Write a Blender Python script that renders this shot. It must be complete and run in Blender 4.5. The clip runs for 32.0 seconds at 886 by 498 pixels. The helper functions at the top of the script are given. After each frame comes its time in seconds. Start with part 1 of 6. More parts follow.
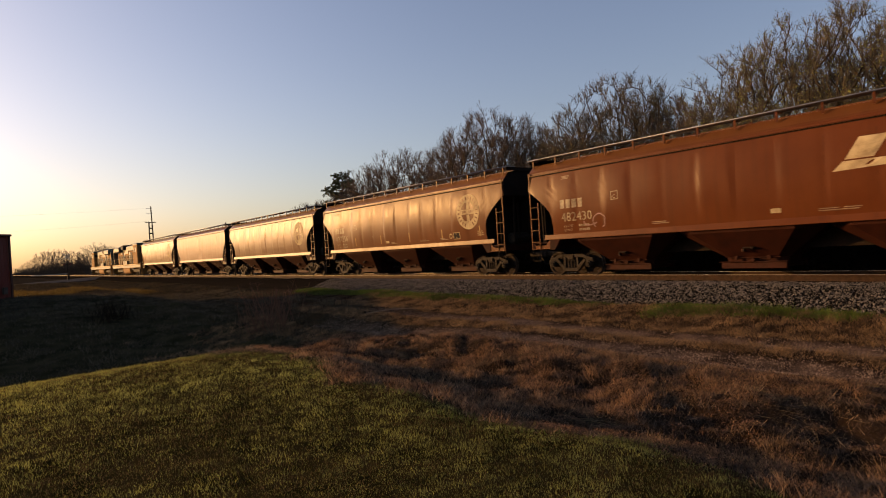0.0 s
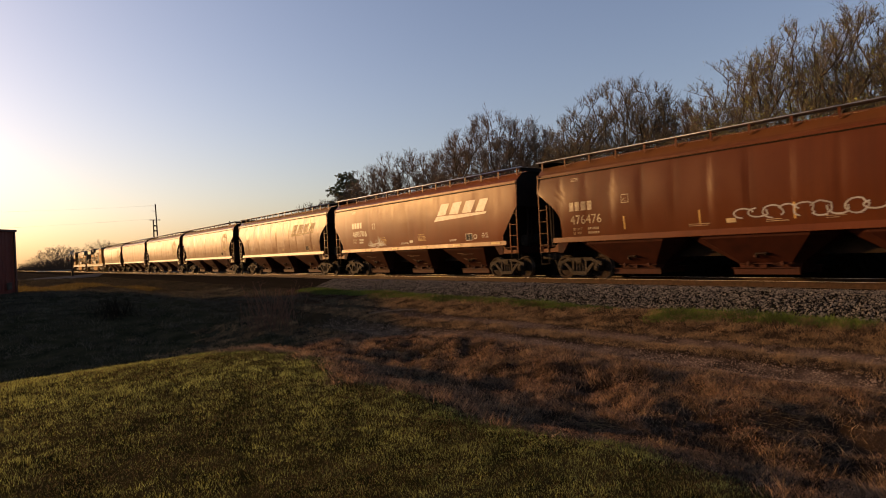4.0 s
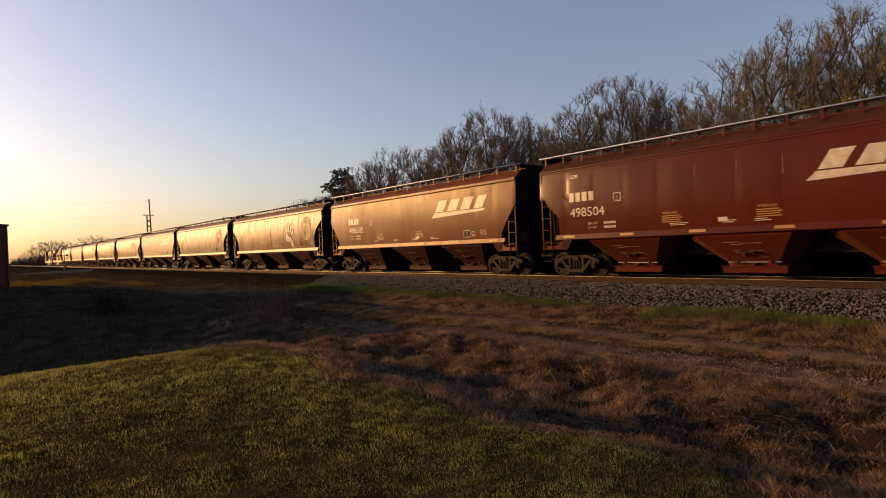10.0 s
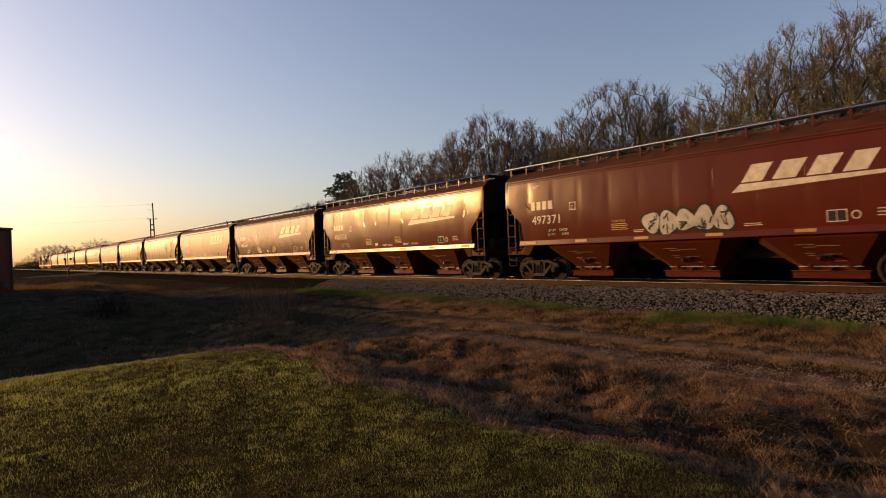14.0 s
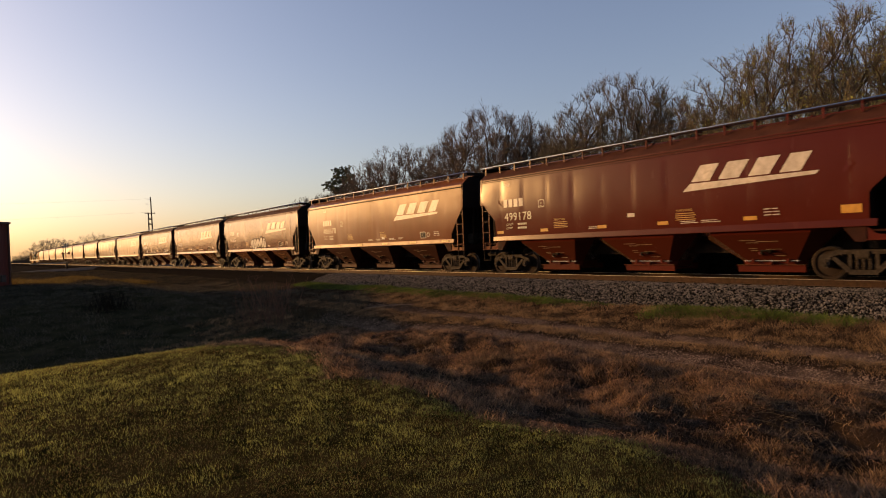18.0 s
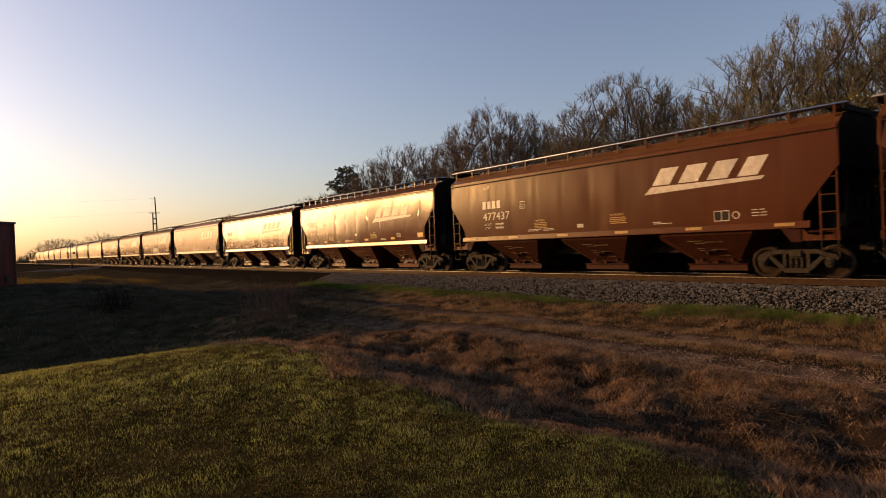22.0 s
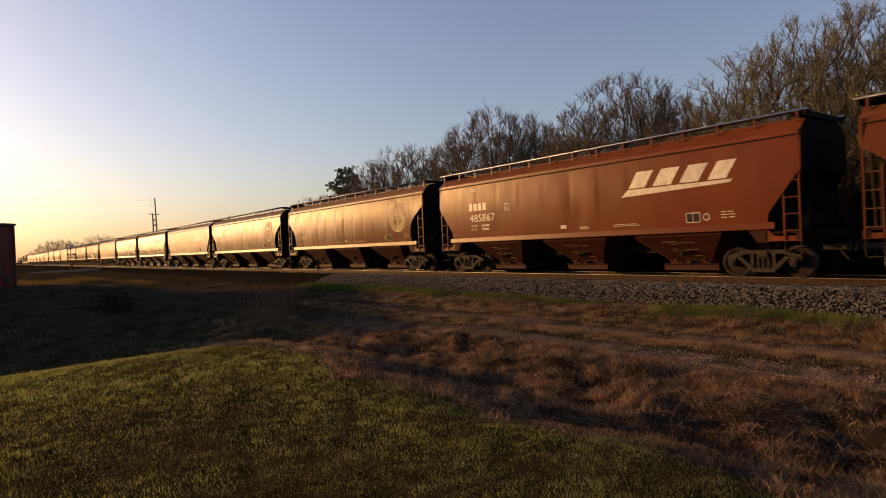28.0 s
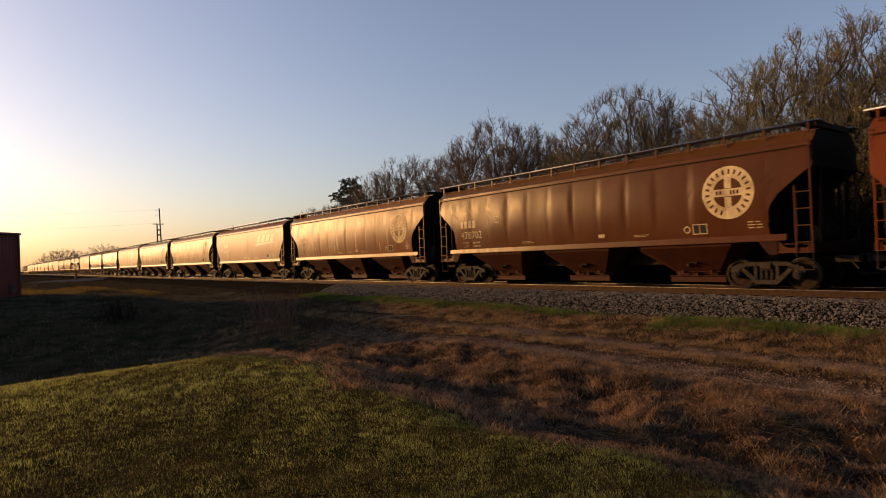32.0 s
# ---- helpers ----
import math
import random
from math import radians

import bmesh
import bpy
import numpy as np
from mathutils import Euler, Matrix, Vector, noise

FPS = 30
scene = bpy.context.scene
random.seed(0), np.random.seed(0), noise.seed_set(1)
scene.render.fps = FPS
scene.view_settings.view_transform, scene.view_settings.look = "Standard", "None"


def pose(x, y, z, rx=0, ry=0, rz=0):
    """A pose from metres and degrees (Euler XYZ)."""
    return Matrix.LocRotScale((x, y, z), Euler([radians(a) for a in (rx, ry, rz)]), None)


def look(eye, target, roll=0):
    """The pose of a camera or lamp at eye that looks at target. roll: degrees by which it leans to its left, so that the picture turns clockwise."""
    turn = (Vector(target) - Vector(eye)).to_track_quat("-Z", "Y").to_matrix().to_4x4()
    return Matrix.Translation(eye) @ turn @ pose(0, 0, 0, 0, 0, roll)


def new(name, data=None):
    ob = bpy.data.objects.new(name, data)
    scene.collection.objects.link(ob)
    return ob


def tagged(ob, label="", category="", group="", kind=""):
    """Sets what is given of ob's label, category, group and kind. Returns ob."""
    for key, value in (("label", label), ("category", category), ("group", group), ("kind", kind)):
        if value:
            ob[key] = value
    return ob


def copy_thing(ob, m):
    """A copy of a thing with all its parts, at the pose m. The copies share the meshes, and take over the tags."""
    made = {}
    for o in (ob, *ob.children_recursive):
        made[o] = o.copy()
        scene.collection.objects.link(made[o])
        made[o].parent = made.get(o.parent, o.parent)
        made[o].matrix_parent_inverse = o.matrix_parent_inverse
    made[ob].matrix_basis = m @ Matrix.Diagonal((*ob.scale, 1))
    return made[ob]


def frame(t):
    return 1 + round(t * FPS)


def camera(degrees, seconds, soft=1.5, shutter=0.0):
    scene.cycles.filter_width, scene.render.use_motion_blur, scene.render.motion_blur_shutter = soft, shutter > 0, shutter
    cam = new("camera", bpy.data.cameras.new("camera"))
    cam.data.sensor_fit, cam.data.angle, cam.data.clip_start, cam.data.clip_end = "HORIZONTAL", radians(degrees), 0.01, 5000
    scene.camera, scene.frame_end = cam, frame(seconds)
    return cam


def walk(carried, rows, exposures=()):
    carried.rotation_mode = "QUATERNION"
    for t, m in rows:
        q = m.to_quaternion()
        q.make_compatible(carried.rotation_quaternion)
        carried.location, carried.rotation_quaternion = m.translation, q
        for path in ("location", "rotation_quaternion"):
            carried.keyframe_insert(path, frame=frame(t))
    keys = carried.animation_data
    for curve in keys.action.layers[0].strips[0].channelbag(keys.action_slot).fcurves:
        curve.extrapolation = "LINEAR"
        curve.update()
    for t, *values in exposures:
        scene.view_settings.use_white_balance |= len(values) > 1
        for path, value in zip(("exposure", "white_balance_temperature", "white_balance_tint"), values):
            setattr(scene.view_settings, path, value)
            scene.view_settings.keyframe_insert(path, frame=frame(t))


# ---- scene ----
EYE = Vector((0.0, 0.0, 1.4))  # the rail head is z = 0; +Y is the way the train goes; +X is across the track


def aim(yaw, pitch, roll):
    """The camera's pose from its heading (degrees from +Y towards +X), its tilt and its lean."""
    a, b = radians(yaw), radians(pitch)
    return look(EYE, EYE + Vector((math.sin(a) * math.cos(b), math.cos(a) * math.cos(b), math.sin(b))), roll)


cam = camera(71.7, 32.0, soft=1.0, shutter=0.2)
SWAY = [
    (0, 37.364, -0.156, -3.453), (0.5, 37.139, -0.052, -3.036), (1, 37.073, 0.155, -2.587), (1.5, 37.083, 0.364, -2.514),
    (2, 37.173, 0.584, -2.416), (2.5, 37.063, 0.588, -2.546), (3, 37.001, 0.456, -2.722), (3.5, 37.044, 0.211, -2.669),
    (5.5, 37.227, -0.357, -2.871), (6, 37.287, -0.495, -3.058), (6.5, 37.223, -0.520, -3.180), (7, 37.269, -0.441, -2.898),
    (7.5, 37.297, -0.300, -2.576), (8, 37.303, -0.227, -2.308), (8.5, 37.280, -0.253, -2.384), (9, 37.358, -0.323, -2.382),
    (9.5, 37.425, -0.314, -2.274), (10, 37.551, -0.297, -2.318), (10.5, 37.571, -0.197, -2.415), (11, 37.555, -0.105, -2.418),
    (11.5, 37.503, 0.024, -2.647), (12, 37.453, 0.100, -2.622), (12.5, 37.402, 0.102, -2.502), (13, 37.382, 0.138, -2.403),
    (13.5, 37.403, 0.157, -2.338), (14, 37.318, 0.095, -2.244), (14.5, 37.217, 0.079, -2.352), (16.5, 37.134, -0.767, -2.522),
    (17, 37.296, -0.648, -2.405), (17.5, 37.400, -0.555, -2.270), (18, 37.435, -0.445, -2.243), (18.5, 37.431, -0.352, -2.276),
    (19, 37.315, -0.215, -2.476), (19.5, 37.227, -0.153, -2.469), (20, 37.266, -0.231, -2.443), (20.5, 37.250, -0.308, -2.496),
    (21, 37.143, -0.431, -2.616), (21.5, 37.101, -0.511, -2.447), (22, 37.093, -0.494, -2.310), (22.5, 37.116, -0.405, -2.137),
    (23, 37.112, -0.316, -2.211), (23.5, 37.051, -0.252, -2.161), (24, 36.963, -0.188, -2.181), (24.5, 36.912, -0.019, -2.057),
    (25, 36.840, 0.054, -2.019), (25.5, 36.869, 0.008, -2.034), (27.5, 37.122, -0.516, -2.252), (28, 37.093, -0.440, -2.444),
    (28.5, 37.016, -0.125, -2.602), (29, 36.982, 0.286, -2.456), (29.5, 37.004, 0.596, -2.287), (30, 37.018, 0.800, -2.224),
    (30.5, 36.989, 0.875, -2.093), (31, 36.950, 0.878, -2.097), (31.5, 36.855, 0.758, -2.219), (32, 36.831, 0.585, -2.244),
]
walk(cam, [(t, aim(yaw, pitch, roll)) for t, yaw, pitch, roll in SWAY], [(0.0, 0.0, 8850, 32), (32.0, 0.0, 8850, 32)])

# ---- light ----
SUN_SIDE, SUN_UP = 35.5, 10.0  # degrees from +Y towards -X, and above the horizon
world = bpy.data.worlds.new("evening_sky")
scene.world = world
world.use_nodes = True
wn = world.node_tree
sky = wn.nodes.new("ShaderNodeTexSky")
sky.sky_type, sky.sun_disc = "NISHITA", False
sky.sun_elevation, sky.sun_rotation = radians(SUN_UP), radians(-SUN_SIDE)
sky.altitude, sky.air_density, sky.dust_density, sky.ozone_density = 0, 1.0, 2.0, 3.35
wn.links.new(sky.outputs[0], wn.nodes["Background"].inputs[0])
wn.nodes["Background"].inputs[1].default_value = 0.235
sun = new("sun", bpy.data.lights.new("sun", "SUN"))
sun.data.energy, sun.data.angle, sun.data.color = 5.5, radians(0.6), (1.0, 0.64, 0.25)
a, b = radians(SUN_SIDE), radians(SUN_UP)
TO_SUN = Vector((-math.sin(a) * math.cos(b), math.cos(a) * math.cos(b), math.sin(b)))
sun.matrix_world = look(TO_SUN * 400, (0, 0, 0))
scene.view_settings.exposure = 0.0

# ---- small tools ----
rng = random.Random(7)
nrng = np.random.default_rng(11)


def part(name, bm, material, parent, label=""):
    """Links a bmesh, or a ready mesh, as one object under its thing."""
    if isinstance(bm, bpy.types.Mesh):
        me = bm
    else:
        me = bpy.data.meshes.new(name)
        bmesh.ops.recalc_face_normals(bm, faces=bm.faces)
        bm.to_mesh(me)
        bm.free()
        me.materials.append(material)
    ob = new(name, me)
    ob.parent = parent
    return tagged(ob, label)


def root(name, label, category, group="", kind="", m=None):
    ob = new(name)
    ob.empty_display_size = 0.3
    if m is not None:
        ob.matrix_basis = m
    return tagged(ob, label, category, group, kind)


def sheet(name, verts, faces, material, smooth=False):
    me = bpy.data.meshes.new(name)
    me.from_pydata(verts, [], faces)
    me.materials.append(material)
    if smooth:
        me.polygons.foreach_set("use_smooth", [True] * len(me.polygons))
    me.update()
    return me


def box(bm, c, s, turn=None, bevel=0.0):
    made = bmesh.ops.create_cube(bm, size=1.0)["verts"]
    bmesh.ops.scale(bm, vec=s, verts=made)
    if bevel:
        edges = list({e for v in made for e in v.link_edges})
        got = bmesh.ops.bevel(bm, geom=edges, offset=bevel, segments=1, affect="EDGES", profile=0.5)
        made = list({v for f in got["faces"] for v in f.verts} | {v for v in made if v.is_valid})
    if turn is not None:
        bmesh.ops.rotate(bm, cent=(0, 0, 0), matrix=turn, verts=made)
    bmesh.ops.translate(bm, vec=c, verts=made)
    return made


def rod(bm, p, q, r, n=6, r2=None):
    p, q = Vector(p), Vector(q)
    d = q - p
    m = Matrix.Translation((p + q) / 2) @ d.to_track_quat("Z", "Y").to_matrix().to_4x4()
    bmesh.ops.create_cone(bm, cap_ends=True, segments=n, radius1=r, radius2=r if r2 is None else r2, depth=d.length, matrix=m)


def prism(bm, outline, x0, x1):
    """A solid from an outline in (y, z), from x0 to x1."""
    a = [bm.verts.new((x0, y, z)) for y, z in outline]
    b = [bm.verts.new((x1, y, z)) for y, z in outline]
    bm.faces.new(a)
    bm.faces.new(b[::-1])
    n = len(a)
    for i in range(n):
        bm.faces.new((a[i], b[i], b[(i + 1) % n], a[(i + 1) % n]))


def tubes(segs, sides=3):
    """Vertices and faces of many tapered tubes from rows of x0 y0 z0 x1 y1 z1 r0 r1."""
    s = np.asarray(segs, float)
    p, q, r0, r1 = s[:, 0:3], s[:, 3:6], s[:, 6:7], s[:, 7:8]
    d = q - p
    d /= np.linalg.norm(d, axis=1, keepdims=True) + 1e-9
    ref = np.where(np.abs(d[:, 2:3]) > 0.9, np.array([[1.0, 0, 0]]), np.array([[0, 0, 1.0]]))
    u = np.cross(d, ref)
    u /= np.linalg.norm(u, axis=1, keepdims=True) + 1e-9
    w = np.cross(d, u)
    rings = []
    for base, r in ((p, r0), (q, r1)):
        for k in range(sides):
            a = 2 * math.pi * k / sides
            rings.append(base + r * (u * math.cos(a) + w * math.sin(a)))
    n = len(s)
    v = np.stack(rings, 1).reshape(-1, 3)
    o = np.arange(n)[:, None] * 2 * sides
    f = np.concatenate([o + np.array([[k, (k + 1) % sides, sides + (k + 1) % sides, sides + k]]) for k in range(sides)])
    return v, f


# ---- materials ----
def material(name, dark, light, scale=6.0, rough=0.6, metal=0.0, bump=0.2, grain=60.0, coat=0.0, vary=0.0, depth=0.01):
    """A surface of two colours mixed at two scales, with grain, relief and uneven gloss."""
    m = bpy.data.materials.new(name)
    m.use_nodes = True
    t = m.node_tree
    n, l = t.nodes, t.links
    b = n["Principled BSDF"]
    co = n.new("ShaderNodeTexCoord")
    big, fine = n.new("ShaderNodeTexNoise"), n.new("ShaderNodeTexNoise")
    big.inputs["Scale"].default_value, big.inputs["Detail"].default_value = scale, 5
    fine.inputs["Scale"].default_value, fine.inputs["Detail"].default_value = grain, 3
    l.new(co.outputs["Object"], big.inputs["Vector"])
    l.new(co.outputs["Object"], fine.inputs["Vector"])
    add = n.new("ShaderNodeMath")
    add.operation = "MULTIPLY_ADD"
    l.new(fine.outputs[0], add.inputs[0])
    add.inputs[1].default_value = 0.45
    l.new(big.outputs[0], add.inputs[2])
    ramp = n.new("ShaderNodeMapRange")
    ramp.inputs[1].default_value, ramp.inputs[2].default_value = 0.5, 0.95
    l.new(add.outputs[0], ramp.inputs[0])
    mix = n.new("ShaderNodeMix")
    mix.data_type = "RGBA"
    mix.inputs[6].default_value, mix.inputs[7].default_value = (*dark, 1), (*light, 1)
    l.new(ramp.outputs[0], mix.inputs[0])
    out = mix.outputs[2]
    if vary:
        info, hue = n.new("ShaderNodeObjectInfo"), n.new("ShaderNodeHueSaturation")
        mr = n.new("ShaderNodeMapRange")
        mr.inputs[3].default_value, mr.inputs[4].default_value = 1 - vary, 1 + vary
        l.new(info.outputs["Random"], mr.inputs[0])
        l.new(mr.outputs[0], hue.inputs["Value"])
        l.new(out, hue.inputs["Color"])
        out = hue.outputs[0]
    l.new(out, b.inputs["Base Color"])
    rr = n.new("ShaderNodeMapRange")
    rr.inputs[3].default_value, rr.inputs[4].default_value = max(0.05, rough - 0.12), min(1, rough + 0.12)
    l.new(big.outputs[0], rr.inputs[0])
    l.new(rr.outputs[0], b.inputs["Roughness"])
    b.inputs["Metallic"].default_value = metal
    b.inputs["Specular IOR Level"].default_value = 0.0 if rough >= 0.9 else 0.1 if rough >= 0.7 else 0.4
    if coat:
        b.inputs["Coat Weight"].default_value, b.inputs["Coat Roughness"].default_value = coat, 0.25
    if bump:
        bp = n.new("ShaderNodeBump")
        bp.inputs["Strength"].default_value, bp.inputs["Distance"].default_value = bump, depth
        l.new(add.outputs[0], bp.inputs["Height"])
        l.new(bp.outputs[0], b.inputs["Normal"])
    return m


def car_paint(name, fresh, faded, dirt, rough, wear, sheen_weight, gloss, sheer, lacquer=0.0):
    """Freight-car paint: faded patches, streaks that run down from the eave, a tinted sheen, shallow waves between the
    ribs.
    """
    m = bpy.data.materials.new(name)
    m.use_nodes = True
    t = m.node_tree
    n, l = t.nodes, t.links
    b = n["Principled BSDF"]
    co = n.new("ShaderNodeTexCoord")
    info = n.new("ShaderNodeObjectInfo")
    shift = n.new("ShaderNodeVectorMath")
    shift.operation = "MULTIPLY_ADD"
    cx = n.new("ShaderNodeCombineXYZ")
    l.new(info.outputs["Random"], cx.inputs[1])
    l.new(cx.outputs[0], shift.inputs[0])
    shift.inputs[1].default_value = (0, 90, 0)
    l.new(co.outputs["Object"], shift.inputs[2])

    def noise_at(scale, detail, stretch=(1, 1, 1)):
        mp = n.new("ShaderNodeMapping")
        mp.inputs["Scale"].default_value = stretch
        l.new(shift.outputs[0], mp.inputs[0])
        x = n.new("ShaderNodeTexNoise")
        x.inputs["Scale"].default_value, x.inputs["Detail"].default_value = scale, detail
        l.new(mp.outputs[0], x.inputs["Vector"])
        return x.outputs[0]

    def span(v, lo, hi, a=0.0, z=1.0):
        r = n.new("ShaderNodeMapRange")
        r.inputs[1].default_value, r.inputs[2].default_value, r.inputs[3].default_value, r.inputs[4].default_value = lo, hi, a, z
        l.new(v, r.inputs[0])
        return r.outputs[0]

    def blend(f, c, d):
        x = n.new("ShaderNodeMix")
        x.data_type = "RGBA"
        l.new(f, x.inputs[0])
        for sock, v in ((x.inputs[6], c), (x.inputs[7], d)):
            if isinstance(v, tuple):
                sock.default_value = (*v, 1)
            else:
                l.new(v, sock)
        return x.outputs[2]

    patches = span(noise_at(0.8, 6), 0.35, 0.7)
    streaks = span(noise_at(1.0, 4, (1, 5.0, 0.25)), 0.5, 0.75, 0, wear)
    specks = span(noise_at(14, 4), 0.6, 0.8, 0, wear)
    colour = blend(specks, blend(streaks, blend(patches, fresh, faded), dirt), dirt)
    hue = n.new("ShaderNodeHueSaturation")
    l.new(span(info.outputs["Random"], 0, 1, 0.86, 1.12), hue.inputs["Value"])
    l.new(colour, hue.inputs["Color"])
    l.new(hue.outputs[0], b.inputs["Base Color"])
    l.new(span(noise_at(2.2, 5, (1, 2, 0.5)), 0.3, 0.7, rough - 0.01 - 0.06 * wear, rough + 0.02 + 0.08 * wear), b.inputs["Roughness"])
    # tinted sheen lifts flat-seen sides, in place of the sky's glow on them
    b.inputs["Sheen Weight"].default_value, b.inputs["Sheen Roughness"].default_value = sheen_weight, 0.42
    b.inputs["Sheen Tint"].default_value = (1.0, 0.82, 0.46, 1)
    # the paint shines more the flatter one looks along it
    lw = n.new("ShaderNodeLayerWeight")
    lw.inputs["Blend"].default_value = 0.5
    l.new(span(lw.outputs["Facing"], 0.50, 0.80, gloss, sheer), b.inputs["Specular IOR Level"])
    if lacquer:
        l.new(span(lw.outputs["Facing"], 0.49, 0.62, 0, lacquer), b.inputs["Coat Weight"])
        b.inputs["Coat Roughness"].default_value = 0.17
    waves = noise_at(1.0, 2, (0.3, 1.0, 0.35))
    bp, bp2 = n.new("ShaderNodeBump"), n.new("ShaderNodeBump")
    bp.inputs["Strength"].default_value, bp.inputs["Distance"].default_value = 0.08, 0.05
    bp2.inputs["Strength"].default_value, bp2.inputs["Distance"].default_value = 0.12, 0.004
    l.new(waves, bp.inputs["Height"])
    l.new(noise_at(40, 3), bp2.inputs["Height"])
    l.new(bp.outputs[0], bp2.inputs["Normal"])
    l.new(bp2.outputs[0], b.inputs["Normal"])
    return m


PAINT = {
    "round": car_paint("weathered_brown_paint", (0.057, 0.0138, 0.0047), (0.070, 0.0195, 0.0073), (0.036, 0.0115, 0.0054), 0.35, 0.4, 0.27, 0.055, 0.45),
    "old": car_paint("weathered_dark_brown_paint", (0.041, 0.0118, 0.0046), (0.053, 0.0172, 0.0074), (0.026, 0.0092, 0.0048), 0.33, 0.4, 0.22, 0.055, 0.55),
    "plain": car_paint("orange_brown_paint", (0.078, 0.0178, 0.0064), (0.093, 0.0230, 0.0088), (0.050, 0.0145, 0.0066), 0.34, 0.30, 0.08, 0.055, 0.40),
    "dull": car_paint("dull_dark_brown_paint", (0.048, 0.0132, 0.0052), (0.060, 0.0182, 0.0075), (0.030, 0.0112, 0.0056), 0.34, 0.35, 0.18, 0.055, 0.55),
    "aged": car_paint("browned_maroon_paint", (0.053, 0.0090, 0.0050), (0.062, 0.0118, 0.0066), (0.040, 0.0080, 0.0050), 0.23, 0.15, 0.04, 0.08, 0.32),
    "rust": car_paint("rust_orange_paint", (0.072, 0.0185, 0.0062), (0.088, 0.0255, 0.0090), (0.046, 0.0150, 0.007), 0.34, 0.35, 0.30, 0.055, 0.5),
    "fresh": car_paint("maroon_gloss_paint", (0.046, 0.0066, 0.0040), (0.053, 0.0082, 0.0050), (0.040, 0.0072, 0.0044), 0.25, 0.05, 0.04, 0.08, 1.0, 1.0),
}
STEEL = material("dusty_cast_steel", (0.003, 0.0025, 0.002), (0.038, 0.030, 0.024), 13, 0.75, 0.0, 0.8)
WHEEL = material("rusty_wheel_steel", (0.004, 0.0028, 0.002), (0.022, 0.013, 0.009), 4, 0.78, 0.0, 0.3)
TREAD = material("worn_bright_steel", (0.30, 0.27, 0.24), (0.5, 0.46, 0.42), 9, 0.35, 1.0, 0.1)
BOARD = material("weathered_roof_walkway", (0.07, 0.07, 0.075), (0.15, 0.15, 0.16), 6, 0.45, 0.2, 0.2)
RIM = material("worn_wheel_rim", (0.03, 0.024, 0.019), (0.085, 0.068, 0.054), 9, 0.5, 0.5, 0.1)
GALV = material("galvanised_grating", (0.46, 0.50, 0.56), (0.60, 0.64, 0.70), 7, 0.6, 0.1, 0.2)
ROOF = material("brown_roof_paint", (0.026, 0.0085, 0.0060), (0.050, 0.018, 0.013), 2.5, 0.8, 0.0, 0.1)
BRIGHT = material("bright_galvanised_edge", (0.17, 0.24, 0.36), (0.27, 0.36, 0.50), 7, 0.62, 0.0, 0.05)
WORN = material("worn_galvanised_edge", (0.36, 0.39, 0.45), (0.56, 0.60, 0.67), 7, 0.5, 0.4, 0.05)
DULL_EDGE = material("tarnished_walkway_edge", (0.11, 0.12, 0.14), (0.24, 0.25, 0.28), 5, 0.5, 0.5, 0.05)
# grimy paint taken near black: the shade between cars is in its colour
SHADE_GRIME = material("shade_dark_grime_paint", (0.006, 0.0045, 0.0035), (0.018, 0.010, 0.007), 2.5, 0.8, 0.0, 0.3)
BLACK = material("sooty_black_steel", (0.012, 0.011, 0.010), (0.03, 0.026, 0.022), 5, 0.7, 0.0, 0.3)
DECAL = material("white_stencil_paint", (0.21, 0.19, 0.16), (0.34, 0.31, 0.275), 5, 0.5, 0, 0.0)
FADED = material("worn_stencil_paint", (0.07, 0.040, 0.020), (0.27, 0.215, 0.14), 4, 0.6, 0, 0.0)
CREAM = material("aged_cream_decal", (0.20, 0.15, 0.09), (0.42, 0.35, 0.22), 3, 0.7, 0, 0.0)
YELLOW = material("yellow_reflector", (0.24, 0.115, 0.012), (0.34, 0.17, 0.02), 8, 0.4, 0, 0.0)
OLD_YELLOW = material("dull_yellow_marking", (0.16, 0.085, 0.015), (0.26, 0.14, 0.025), 8, 0.5, 0, 0.0)
# hopper paint, darker than the car sides
CHUTE = material("dark_hopper_paint", (0.018, 0.0044, 0.0026), (0.036, 0.0090, 0.0052), 3, 0.70, 0.0, 0.2)
# underframe paint lowered so that the shade under the car is in it
UNDER = material("shade_dark_underframe_paint", (0.011, 0.0026, 0.0017), (0.028, 0.0070, 0.0040), 3, 0.78, 0.0, 0.2)
SPRAY = material("silver_spray_paint", (0.12, 0.12, 0.12), (0.24, 0.24, 0.245), 3, 0.5, 0.0, 0.0)
PINK = material("faint_pink_spray_paint", (0.11, 0.045, 0.040), (0.20, 0.105, 0.105), 3, 0.6, 0.0, 0.0)
INK = material("dark_spray_paint", (0.008, 0.007, 0.007), (0.022, 0.018, 0.018), 3, 0.75, 0.0, 0.0)
RAIL = material("rusty_rail_side", (0.018, 0.0095, 0.0055), (0.042, 0.023, 0.013), 8, 0.78, 0.0, 0.3)
TIE = material("weathered_sleeper", (0.06, 0.045, 0.035), (0.14, 0.11, 0.085), 4, 0.85, 0, 0.6, vary=0.3)
# bed kept near black: the shade between loose stones is in its colour
STONE = material("ballast_gap_shade", (0.003, 0.0026, 0.0022), (0.016, 0.014, 0.012), 9, 0.95, 0, 0.5)
SHED = material("dark_red_steel_siding", (0.105, 0.018, 0.012), (0.14, 0.025, 0.016), 2, 0.5, 0, 0.1)
SHED_TRIM = material("brown_steel_trim", (0.05, 0.02, 0.015), (0.09, 0.04, 0.03), 3, 0.5, 0, 0.1)
